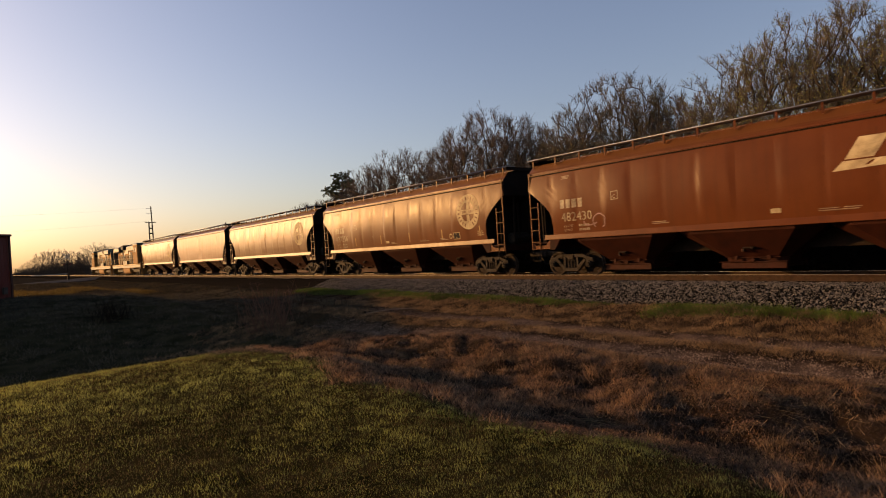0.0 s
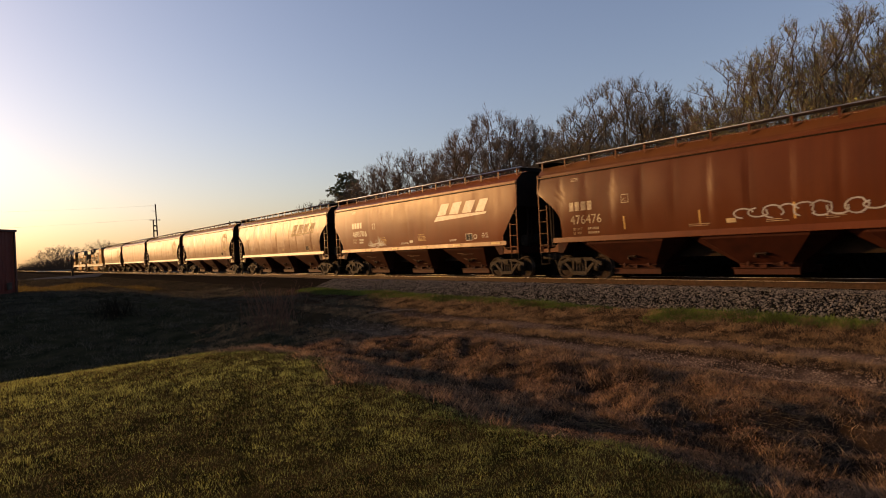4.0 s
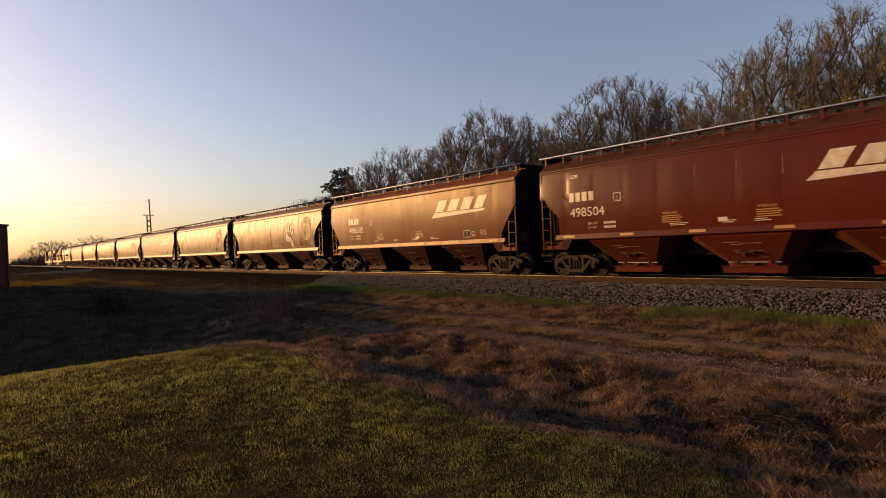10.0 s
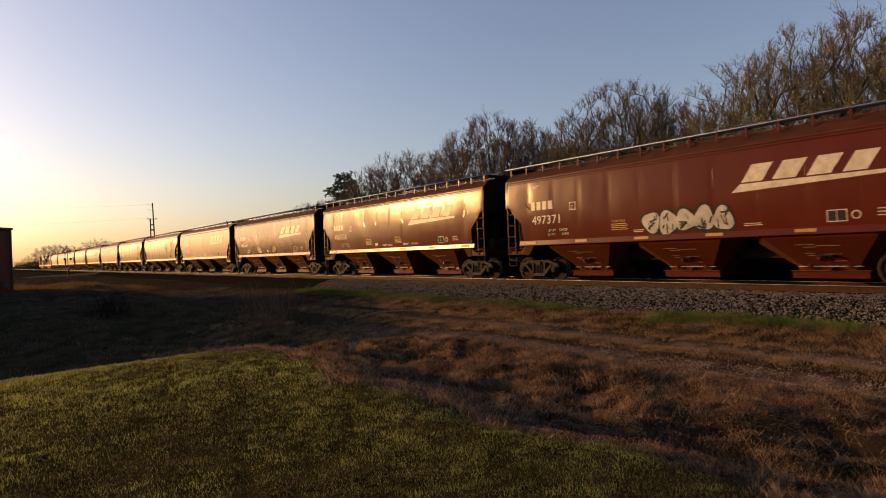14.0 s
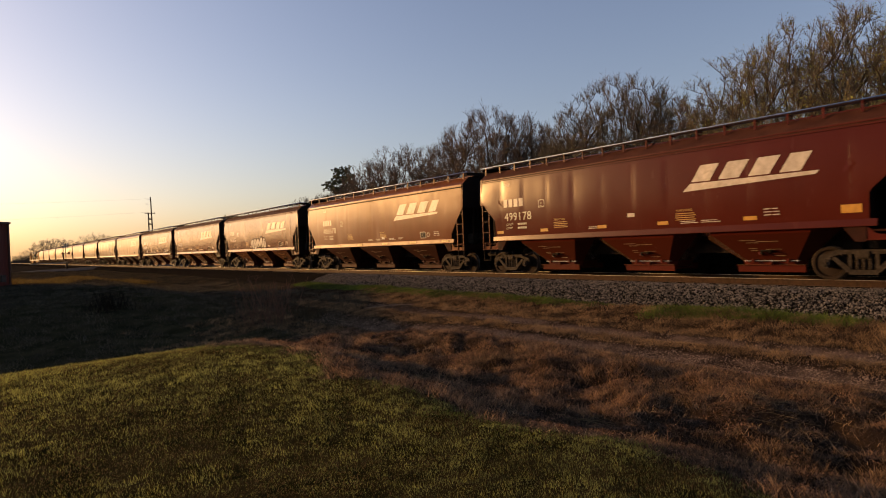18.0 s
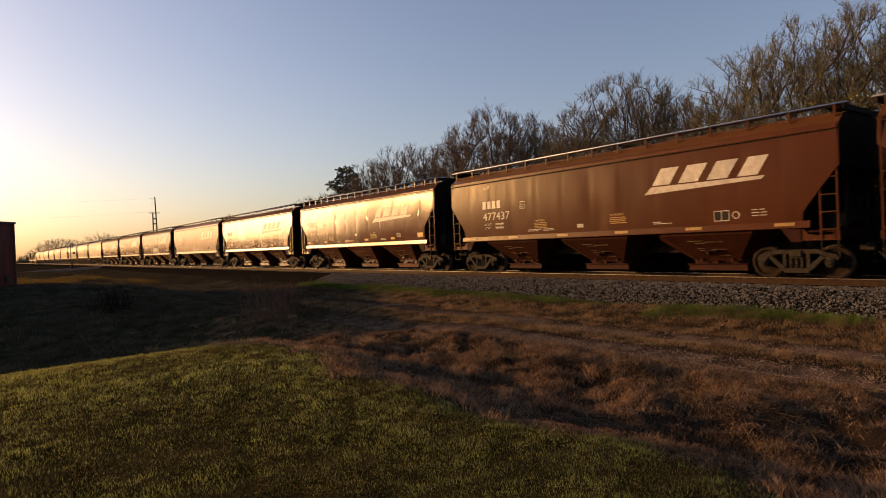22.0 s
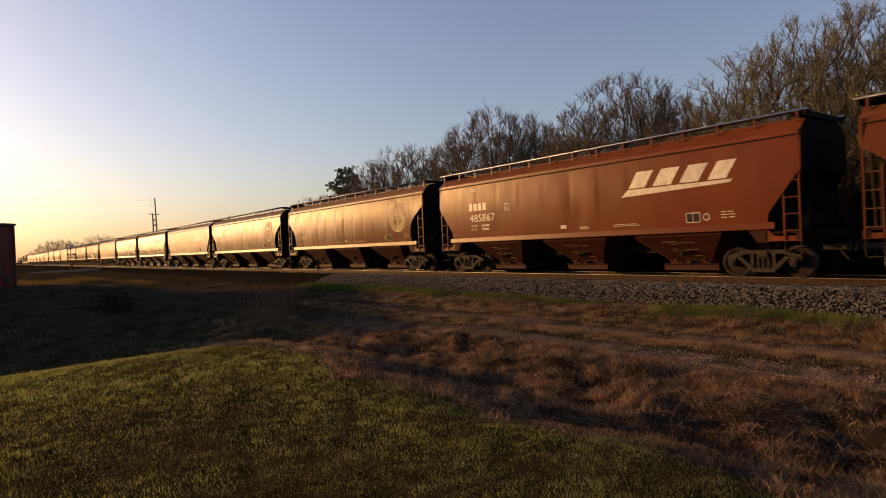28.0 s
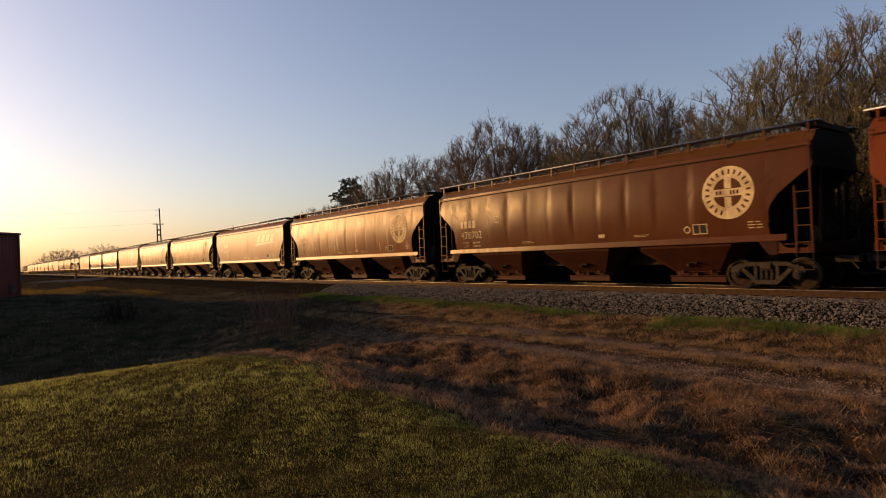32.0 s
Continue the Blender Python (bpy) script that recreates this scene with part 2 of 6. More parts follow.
POLE = material("weathered_pole_wood", (0.05, 0.04, 0.032), (0.12, 0.095, 0.075), 3, 0.85, 0, 0.5)
PALE_WOOD = material("bleached_dead_wood", (0.13, 0.09, 0.06), (0.27, 0.19, 0.13), 6, 0.9, 0, 0.3)
BARK = material("grey_brown_bark", (0.035, 0.026, 0.020), (0.09, 0.07, 0.052), 8, 0.9, 0, 0.5)
# brushwood colour lowered to hold the shade it stands in
BRUSH = material("shade_dark_brushwood", (0.010, 0.008, 0.006), (0.030, 0.023, 0.017), 5, 0.9, 0, 0.0)
OLIVE_TWIG = material("olive_budding_twigs", (0.058, 0.049, 0.036), (0.140, 0.122, 0.088), 2.0, 0.85, 0, 0.0)
TWIG = material("budding_twigs", (0.070, 0.054, 0.043), (0.160, 0.125, 0.098), 2.0, 0.85, 0, 0.0)
REED = material("reddish_bare_stems", (0.08, 0.040, 0.027), (0.18, 0.092, 0.060), 3, 0.85, 0, 0.0)
BUD = material("yellow_green_buds", (0.11, 0.125, 0.032), (0.25, 0.265, 0.075), 1.2, 0.7, 0, 0.0)
BUD_BROWN = material("brown_catkins", (0.085, 0.058, 0.034), (0.17, 0.115, 0.066), 1.2, 0.7, 0, 0.0)
NEEDLE = material("dark_pine_needles", (0.034, 0.048, 0.026), (0.095, 0.108, 0.058), 2, 0.7, 0, 0.0)
ASPHALT = material("worn_asphalt", (0.050, 0.049, 0.048), (0.090, 0.088, 0.085), 1, 0.95, 0, 0.3)
LOCO_O = material("locomotive_orange", (0.17, 0.078, 0.022), (0.24, 0.115, 0.034), 1, 0.75, 0, 0.05)
LOCO_D = material("locomotive_dark_green", (0.012, 0.018, 0.014), (0.03, 0.035, 0.03), 1, 0.4, 0, 0.05)
LOCO_Y = material("locomotive_yellow_stripe", (0.22, 0.14, 0.03), (0.28, 0.18, 0.04), 1, 0.4, 0, 0.0)
GLASS = material("dark_cab_glass", (0.01, 0.012, 0.014), (0.02, 0.022, 0.025), 1, 0.1, 0, 0.0)
RED_LENS = material("red_signal_lens", (0.20, 0.02, 0.015), (0.3, 0.03, 0.02), 5, 0.25, 0, 0.0)

# ---- ground ----
TRACK_X = 19.54


def ease(a, b, v):
    u = np.clip((v - a) / (b - a), 0, 1)
    return u * u * (3 - 2 * u)


def lawn_edge(y):
    """Where the mown lawn ends and the rough grass begins, across the track."""
    return 3.85 + 0.16 * np.sin(y * 0.9) + 0.10 * np.sin(y * 2.3 + 1) - 0.15 * np.clip(y - 6.0, 0, 7)


def shoulder(y):
    """The line along which the raised lawn slopes down to the field."""
    return 3.92 + 0.22 * np.sin(y * 0.9) + 0.12 * np.sin(y * 2.3 + 1) + 0.02 * (y - 6)


def height(x, y):
    """The ground's height over the plan."""
    x, y = np.asarray(x, float), np.asarray(y, float)
    z = -0.62 + 0.03 * np.sin(x * 0.21 + 1.3) * np.sin(y * 0.17)
    lawn = (1 - ease(-0.5, 1.5, x - shoulder(y))) * (1 - ease(9.0, 14.0, y - 0.12 * x)) * ease(-40, -20, x)
    z = z + lawn * (0.40 + 0.012 * np.minimum(y, 8))
    z = z - 0.25 * ease(8.0, 9.7, x) * (1 - ease(13.2, 15.4, x)) * (1 - ease(60, 110, y))
    for c in (10.35, 12.35):
        z = z - 0.07 * np.exp(-((x - c) / 0.32) ** 2)
    z = z - 1.25 * ease(11.6, 17.0, y) * (1 - ease(20, 35, y)) * (1 - ease(5.5, 12.5, x)) * ease(-50, -15, x)
    z = z - 0.17 * ease(4.8, 6.5, x) * (1 - ease(7.0, 8.5, x)) * (1 - ease(10, 16, y))
    z = z + (0.10 * np.sin(x * 1.7 + y * 0.6) * np.sin(y * 1.1 - x * 0.4) + 0.07 * np.sin(x * 3.9 - y * 1.3) * np.sin(y * 2.7 + x)) * ease(4.5, 6, x) * (1 - ease(7.6, 9.0, x))
    rough = ease(0.3, 1.4, x - lawn_edge(y)) * (1 - ease(8.6, 9.6, x)) * (1 - ease(16, 22, y))
    z = z + rough * (0.045 * np.sin(x * 7.9 + 1.3 * y) * np.sin(y * 6.7 - 0.8 * x + 1.1) + 0.03 * np.sin(x * 12.1 - 2.2 * y + 0.6) * np.sin(y * 10.3 + x))
    z = z + 0.03 * np.sin(x * 0.9) * np.sin(y * 0.8 + 0.5)
    z = z - 0.03 * ease(13.0, 15.0, x) * (1 - ease(23.5, 26, x))
    z = z + 0.36 * (1 - ease(2, 13, x)) * ease(36, 46, y) * (1 - ease(90, 150, y))
    bed = 1 - ease(2.6, 3.9, np.abs(x - TRACK_X))
    z = z * (1 - bed) + (-0.95) * bed
    z = z - 0.25 * ease(24.5, 30, x) * (1 - ease(60, 200, x))
    return z


def axis(parts):
    out = []
    for a, b, step in parts:
        out += list(np.arange(a, b, step))
    return np.array(out + [parts[-1][1]])


gx = axis([(-2500, -200, 230), (-200, -40, 16), (-40, -6, 2), (-6, 2, 0.25), (2, 10, 0.13), (10, 16, 0.22), (16, 40, 1.0), (40, 140, 10), (140, 2600, 205)])
gy = axis([(-600, -60, 60), (-60, -6, 4), (-6, 0, 0.25), (0, 16, 0.14), (16, 24, 0.25), (24, 60, 1.0), (60, 200, 7), (200, 500, 30), (500, 4500, 250)])
XX, YY = np.meshgrid(gx, gy)
ZZ = height(XX, YY)
nv = len(gx)
idx = np.arange(len(gx) * len(gy)).reshape(len(gy), len(gx))
quads = np.stack([idx[:-1, :-1], idx[:-1, 1:], idx[1:, 1:], idx[1:, :-1]], -1).reshape(-1, 4)


def ground_material():
    m = bpy.data.materials.new("field_earth_and_grass")
    m.use_nodes = True
    t = m.node_tree
    n, l = t.nodes, t.links
    b = n["Principled BSDF"]
    co, xyz = n.new("ShaderNodeTexCoord"), n.new("ShaderNodeSeparateXYZ")

    def noise_at(scale, detail=5):
        x = n.new("ShaderNodeTexNoise")
        x.inputs["Scale"].default_value, x.inputs["Detail"].default_value = scale, detail
        l.new(co.outputs["Object"], x.inputs["Vector"])
        return x.outputs[0]

    l.new(co.outputs["Object"], xyz.inputs[0])

    def calc(op, a, c, e=0.0):
        x = n.new("ShaderNodeMath")
        x.operation = op
        for s, v in zip(x.inputs, (a, c, e)):
            if isinstance(v, (int, float)):
                s.default_value = v
            else:
                l.new(v, s)
        return x.outputs[0]

    def span(v, lo, hi, a=0.0, z=1.0):
        r = n.new("ShaderNodeMapRange")
        r.inputs[1].default_value, r.inputs[2].default_value, r.inputs[3].default_value, r.inputs[4].default_value = lo, hi, a, z
        l.new(v, r.inputs[0])
        return r.outputs[0]

    def blend(f, c, d):
        x = n.new("ShaderNodeMix")
        x.data_type = "RGBA"
        l.new(f, x.inputs[0])
        for sock, v in ((x.inputs[6], c), (x.inputs[7], d)):
            if isinstance(v, tuple):
                sock.default_value = (*v, 1)
            else:
                l.new(v, sock)
        return x.outputs[2]

    wob = calc("MULTIPLY_ADD", noise_at(0.8), 1.6, -0.8)
    x = calc("ADD", xyz.outputs[0], wob)
    y = calc("ADD", xyz.outputs[1], wob)
    mid, fine = noise_at(1.3), noise_at(30, 4)
    lawn = blend(span(noise_at(3.0), 0.38, 0.62), (0.012, 0.011, 0.004), (0.030, 0.022, 0.009))
    brush = blend(span(mid, 0.35, 0.65), (0.014, 0.0085, 0.0055), (0.040, 0.024, 0.014))
    gravel = blend(span(fine, 0.35, 0.65), (0.055, 0.036, 0.025), (0.155, 0.105, 0.076))
    far = blend(span(noise_at(0.12), 0.4, 0.6), (0.015, 0.014, 0.011), (0.034, 0.026, 0.018))
    edge = span(x, 3.7, 4.3)
    back = span(y, 11.5, 14.0)
    out = blend(calc("MAXIMUM", edge, back), lawn, brush)
    out = blend(span(y, 26, 40), out, far)
    # swale ground darkened in colour for the shade that lies over it
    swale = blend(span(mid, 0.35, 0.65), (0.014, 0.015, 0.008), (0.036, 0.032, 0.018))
    swale_shade = calc("MULTIPLY", calc("MULTIPLY", span(y, 13.0, 15.5), span(y, 44, 52, 1, 0)), span(x, 7.5, 12.5, 1, 0))
    out = blend(swale_shade, out, swale)
    # woodland floor past the track, darkened for the shade the train casts there
    train_shade = blend(span(mid, 0.35, 0.65), (0.012, 0.010, 0.007), (0.028, 0.020, 0.012))
    out = blend(calc("MULTIPLY", span(xyz.outputs[0], 21, 23), span(y, 60, 80, 1, 0)), out, train_shade)
    rut = None
    for c in (10.35, 12.35):
        d = calc("ABSOLUTE", calc("SUBTRACT", xyz.outputs[0], c), 0)
        g = calc("SUBTRACT", 1.0, span(calc("ADD", d, calc("MULTIPLY", wob, 0.35)), 0.25, 0.6))
        rut = g if rut is None else calc("MAXIMUM", rut, g)
    rut = calc("MULTIPLY", rut, span(mid, 0.36, 0.52, 0.2, 1))
    rut = calc("MULTIPLY", rut, span(y, 15, 20, 1, 0))
    out = blend(rut, out, gravel)
    l.new(out, b.inputs["Base Color"])
    b.inputs["Roughness"].default_value = 0.95
    b.inputs["Specular IOR Level"].default_value = 0.0
    bp = n.new("ShaderNodeBump")
    bp.inputs["Strength"].default_value, bp.inputs["Distance"].default_value = 0.4, 0.02
    l.new(calc("ADD", fine, noise_at(7)), bp.inputs["Height"])
    l.new(bp.outputs[0], b.inputs["Normal"])
    return m


ground = new("ground", sheet("ground", np.stack([XX.ravel(), YY.ravel(), ZZ.ravel()], 1).tolist(), quads.tolist(), ground_material(), True))
tagged(ground, "rough field of lawn, dry grass and gravel wheel ruts", "ground", kind="structure")

# ---- track ----
BED0, BED1 = -70.0, 900.0
prof = [(-3.85, -1.15), (-3.5, -0.81), (-2.75, -0.45), (-1.95, -0.21), (-1.2, -0.20), (0, -0.20), (1.2, -0.20), (1.95, -0.21), (3.5, -0.84), (3.9, -1.15)]
ys = axis([(BED0, 0, 2), (0, 60, 0.5), (60, 200, 4), (200, BED1, 50)])
bv, bf = [], []
for i, y in enumerate(ys):
    for k, (px, pz) in enumerate(prof):
        j = 0.04 * noise.noise(Vector((px * 1.3, y * 0.9, 3.1)))
        bv.append((TRACK_X + px + (j * 2 if 0 < k < 9 else 0), y, pz + j))
for i in range(len(ys) - 1):
    for k in range(len(prof) - 1):
        o = i * len(prof) + k
        bf.append((o, o + 1, o + 1 + len(prof), o + len(prof)))
railway = root("railway_track", "single railway track on a grey ballast bed", "railway track", kind="structure")
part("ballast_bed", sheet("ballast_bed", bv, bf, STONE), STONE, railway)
for side in (-1, 1):
    bm = bmesh.new()
    c = TRACK_X + side * 0.7525
    prism(bm, [(BED0, -0.185), (BED1, -0.185), (BED1, -0.17), (BED0, -0.17)], c - 0.07, c + 0.07)
    prism(bm, [(BED0, -0.17), (BED1, -0.17), (BED1, -0.045), (BED0, -0.045)], c - 0.012, c + 0.012)
    prism(bm, [(BED0, -0.045), (BED1, -0.045), (BED1, -0.006), (BED0, -0.006)], c - 0.036, c + 0.036)
    rail = part("rail", bm, RAIL, railway)
    bm = bmesh.new()
    prism(bm, [(BED0, -0.006), (BED1, -0.006), (BED1, 0.0), (BED0, 0.0)], c - 0.03, c + 0.03)
    part("rail_head", bm, TREAD, rail, "polished running surface")
bm = bmesh.new()
box(bm, (0, 0, -0.275), (2.6, 0.22, 0.17), bevel=0.012)
tie = part("sleeper", bm, TIE, railway)
tie.location = (TRACK_X, -12, 0)
for k in range(1, 260):
    o = new("sleeper", tie.data)
    o.parent = railway
    o.location = (TRACK_X + rng.uniform(-0.03, 0.03), -12 + k * 0.54, rng.uniform(-0.01, 0.012))
    o.rotation_euler[2] = rng.uniform(-0.015, 0.015)

# loose stones over the shoulder of the bed that faces the lawn
base = np.array([(1, 0, 0), (-1, 0, 0), (0, 1, 0), (0, -1, 0), (0, 0, 1), (0, 0, -1)], float)
octo = np.array([(0, 2, 4), (2, 1, 4), (1, 3, 4), (3, 0, 4), (2, 0, 5), (1, 2, 5), (3, 1, 5), (0, 3, 5)])
N = 54000
sy = -4 + 39 * nrng.random(N) ** 1.25
sx = -3.65 + 2.45 * nrng.random(N)
sz = np.interp(sx, [p[0] for p in prof[1:]], [p[1] for p in prof[1:]])
size = (0.013 + 0.020 * nrng.random(N)) * (1 + sy / 120)
v = base[None] * (size[:, None, None] * (0.6 + 0.7 * nrng.random((N, 6, 1)))) * (1 + 0.25 * nrng.standard_normal((N, 1, 3)))
ang = nrng.random(N) * 6.28
ca, sa = np.cos(ang)[:, None], np.sin(ang)[:, None]
tilt = nrng.random(N)[:, None] * 1.5
v = np.stack([v[..., 0] * ca - v[..., 1] * sa, v[..., 0] * sa + v[..., 1] * ca, v[..., 2]], -1)
v = np.stack([v[..., 0], v[..., 1] * np.cos(tilt) - v[..., 2] * np.sin(tilt), v[..., 1] * np.sin(tilt) + v[..., 2] * np.cos(tilt)], -1)
v += np.stack([TRACK_X + sx, sy, sz + 0.012], 1)[:, None]
f = (octo[None] + (np.arange(N) * 6)[:, None, None]).reshape(-1, 3)


def islands(name, lows, highs, rough=0.85, sheen=0.0, patch=0.9, amp=1.0):
    """A material whose colour changes from piece to piece of one mesh."""
    m = bpy.data.materials.new(name)
    m.use_nodes = True
    t = m.node_tree
    n, l = t.nodes, t.links
    geo, ramp, co, nz = n.new("ShaderNodeNewGeometry"), n.new("ShaderNodeMix"), n.new("ShaderNodeTexCoord"), n.new("ShaderNodeTexNoise")
    nz.inputs["Scale"].default_value, nz.inputs["Detail"].default_value = patch, 4
    l.new(co.outputs["Object"], nz.inputs["Vector"])
    ad = n.new("ShaderNodeMath")
    ad.operation = "MULTIPLY_ADD"
    l.new(geo.outputs["Random Per Island"], ad.inputs[0])
    ad.inputs[1].default_value = 0.85
    mr = n.new("ShaderNodeMapRange")
    mr.inputs[1].default_value, mr.inputs[2].default_value, mr.inputs[3].default_value, mr.inputs[4].default_value = 0.35, 0.65, 0.08 - 0.38 * amp, 0.08 + 0.37 * amp
    l.new(nz.outputs[0], mr.inputs[0])
    l.new(mr.outputs[0], ad.inputs[2])
    ramp.data_type = "RGBA"
    ramp.clamp_factor = True
    l.new(ad.outputs[0], ramp.inputs[0])
    ramp.inputs[6].default_value, ramp.inputs[7].default_value = (*lows, 1), (*highs, 1)
    b = n["Principled BSDF"]
    l.new(ramp.outputs[2], b.inputs["Base Color"])
    b.inputs["Roughness"].default_value = rough
    b.inputs["Specular IOR Level"].default_value = 0.12
    if sheen:
        b.inputs["Subsurface Weight"].default_value = 0.0
        tr, mx = n.new("ShaderNodeBsdfTranslucent"), n.new("ShaderNodeMixShader")
        l.new(ramp.outputs[2], tr.inputs["Color"])
        mx.inputs[0].default_value = sheen
        l.new(b.outputs[0], mx.inputs[1])
        l.new(tr.outputs[0], mx.inputs[2])
        l.new(mx.outputs[0], n["Material Output"].inputs["Surface"])
    return m


LOOSE = islands("mixed_ballast_stones", (0.002, 0.0018, 0.0016), (0.175, 0.157, 0.140), patch=9.0, amp=1.25)
stones = part("ballast_stones", sheet("ballast_stones", v.reshape(-1, 3).tolist(), f.tolist(), LOOSE), LOOSE, railway)
tagged(stones, "loose crushed grey stones", kind="stuff")

# ---- road, shed and the far end of the view ----
rv, rf = [], []
for i, x in enumerate(axis([(-120, 60, 6)])):
    for d in (-3.6, 3.6):
        y = 128 + d + (x - 15) * 0.10
        top = max(float(height(x, 128.0)) + 0.07, -0.55 + 0.37 * math.exp(-((x - TRACK_X) / 9) ** 2))
        rv += [(x, y, top), (x, y + math.copysign(3.0, d), top - 0.35)]
for i in range(len(rv) // 4 - 1):
    o = 4 * i
    rf += [(o, o + 4, o + 6, o + 2), (o + 1, o + 5, o + 4, o), (o + 2, o + 6, o + 7, o + 3)]
tagged(new("road", sheet("road", rv, rf, ASPHALT)), "pale asphalt road over the crossing", "road", kind="structure")


def shed():
    """A long low building of ribbed red steel whose corner stands at the end of the field."""
    z0 = -0.34
    far, near = Vector((1.82, 50.0, 0)), Vector((-9.7, 35.2, 0))
    along = (near - far).normalized()
    out = Vector((-along.y, along.x, 0))
    if out.x > 0:
        out = -out
    length, deep, tall = (near - far).length, 9.0, 4.24
    m = Matrix((( along.x, out.x, 0, far.x), (along.y, out.y, 0, far.y), (0, 0, 1, z0), (0, 0, 0, 1)))
    ob = root("metal_shed", "long dark red steel shed with a flat eave trim", "shed", m=m)
    for name, c, s in (("wall", (length / 2, 0.06, tall / 2), (length, 0.12, tall)), ("wall", (length / 2, deep - 0.06, tall / 2), (length, 0.12, tall)),
                       ("wall", (0.06, deep / 2, tall / 2), (0.12, deep - 0.24, tall)), ("wall", (length - 0.06, deep / 2, tall / 2), (0.12, deep - 0.24, tall))):
        # one folded sheet a side, its outline drawn along the wall with a rib every 0.3 m
        bm = bmesh.new()
        lng = s[0] > s[1]
        half = (s[0] if lng else s[1]) / 2
        face = -1 if (c[1] < deep / 2 if lng else c[0] < length / 2) else 1
        edge = [(-half, 0.06)]
        for k in range(int(2 * half / 0.3)):
            o = -half + 0.12 + k * 0.3
            edge += [(o, 0.06), (o + 0.015, 0.085), (o + 0.045, 0.085), (o + 0.06, 0.06)]
        edge += [(half, 0.06), (half, -0.06), (-half, -0.06)]
        flat = [(c[0] + a, c[1] + face * d) if lng else (c[0] + face * d, c[1] + a) for a, d in edge]
        low, top = [[bm.verts.new((px, py, z)) for px, py in flat] for z in (0, tall)]
        bm.faces.new(low)
        bm.faces.new(top[::-1])
        for k in range(len(flat)):
            j = (k + 1) % len(flat)
            bm.faces.new((low[k], low[j], top[j], top[k]))
        part(name, bm, SHED, ob)
    bm = bmesh.new()
    prism(bm, [(-0.12, tall), (deep / 2, tall + 0.25), (deep + 0.12, tall), (deep + 0.12, tall + 0.1), (deep / 2, tall + 0.36), (-0.12, tall + 0.1)], -0.1, length + 0.1)
    part("roof", bm, SHED_TRIM, ob)
    bm = bmesh.new()
    box(bm, (length / 2, -0.17, tall + 0.03), (length + 0.2, 0.10, 0.14), bevel=0.02)
    part("eave_gutter", bm, SHED_TRIM, ob)
    bm = bmesh.new()
    box(bm, (0.02, -0.09, tall / 2), (0.12, 0.10, tall))
    part("corner_trim", bm, SHED_TRIM, ob)
    bm = bmesh.new()
    box(bm, (0.75, -0.16, 0.62), (0.36, 0.14, 0.46), bevel=0.02)
    part("meter_box", bm, POLE, ob, "small grey meter box")


shed()

# ---- lettering that can be read: numbers and stencils, made before anything else moves ----
CARS = [  # kind, front end's place along the track at the clip's start, number, logo, stripes
    ("round", 90.59, "", "disc", 0), ("plain", 72.14, "", "", 0), ("round", 54.47, "", "disc", 0), ("round", 36.06, "477256", "disc", 1),
    ("round", 17.61, "482430", "wing", 0), ("plain", -0.46, "488706", "wing", 2), ("round", -18.05, "476476", "disc", 1), ("round", -36.43, "473713", "disc", 1),
    ("plain", -54.71, "486505", "wing", 2), ("fresh", -72.52, "498504", "wing", 2), ("fresh", -89.63, "496556", "wing", 2), ("fresh", -106.82, "497371", "wing", 2),
    ("plain", -124.24, "486678", "wing", 2), ("fresh", -141.93, "499178", "wing", 3), ("fresh", -159.15, "499161", "wing", 3), ("plain", -176.31, "477437", "wing", 2),
    ("round", -193.59, "472143", "disc", 0), ("round", -211.97, "478844", "disc", 0), ("plain", -230.37, "485867", "wing", 0), ("round", -248.18, "474117", "disc", 1),
    ("round", -266.45, "478702", "disc", 0), ("plain", -284.75, "", "wing", 2), ("round", -302.6, "", "disc", 0),
]
WORDS = {}


def words(strings):
    """Meshes of lettering in the built-in font, one unit high."""
    made = {}
    for s in strings:
        c = bpy.data.curves.new("lettering", "FONT")
        c.body, c.size, c.resolution_u = s, 1.0, 2
        made[s] = new("lettering", c)
    bpy.context.view_layer.update()
    deps = bpy.context.evaluated_depsgraph_get()
    for s, o in made.items():
        me = bpy.data.meshes.new_from_object(o.evaluated_get(deps))
        vs = np.array([v.co[:2] for v in me.vertices])
        fs = [list(p.vertices) for p in me.polygons]
        WORDS[s] = (vs - vs.min(0), fs)
        bpy.data.objects.remove(o)


WEIGHTS = {"496556": ("223300", "62700"), "497371": ("224200", "61800"), "499161": ("224600", "61400")}
words([c[2] for c in CARS if c[2]] + [w for pair in WEIGHTS.values() for w in pair] + ["WARNING", "LD LMT", "LT WT", "C"])

# ---- the train ----
HALF = 1.60
EAVE = 4.14
SHAPE = {  # body length, corner cut as (height, inset) from the eave down, bulge of the side
    "round": (16.95, [(EAVE, 0), (3.45, 0), (3.25, 0.28), (3.0, 0.62), (2.75, 0.92), (2.5, 1.12), (2.3, 1.2), (2.0, 1.24), (1.62, 1.2)], 0.11),
    "plain": (16.42, [(EAVE, 0), (3.05, 0), (2.9, 0.13), (2.4, 0.52), (2.0, 0.82), (1.86, 0.92), (1.62, 0.94)], 0.05),
    "fresh": (15.75, [(EAVE, 0), (3.03, 0), (3.02, 0.20), (2.7, 0.5), (2.4, 0.82), (2.3, 0.9), (1.62, 0.92)], 0.06),
}
SILL_Z = 1.62
TRUCK_IN = {"round": 1.58, "plain": 1.36, "fresh": 1.25}  # from the end of the body to the middle of its bogie


def side_x(kind, z):
    return -(HALF - SHAPE[kind][2] * ((z - 2.75) / 1.4) ** 2)


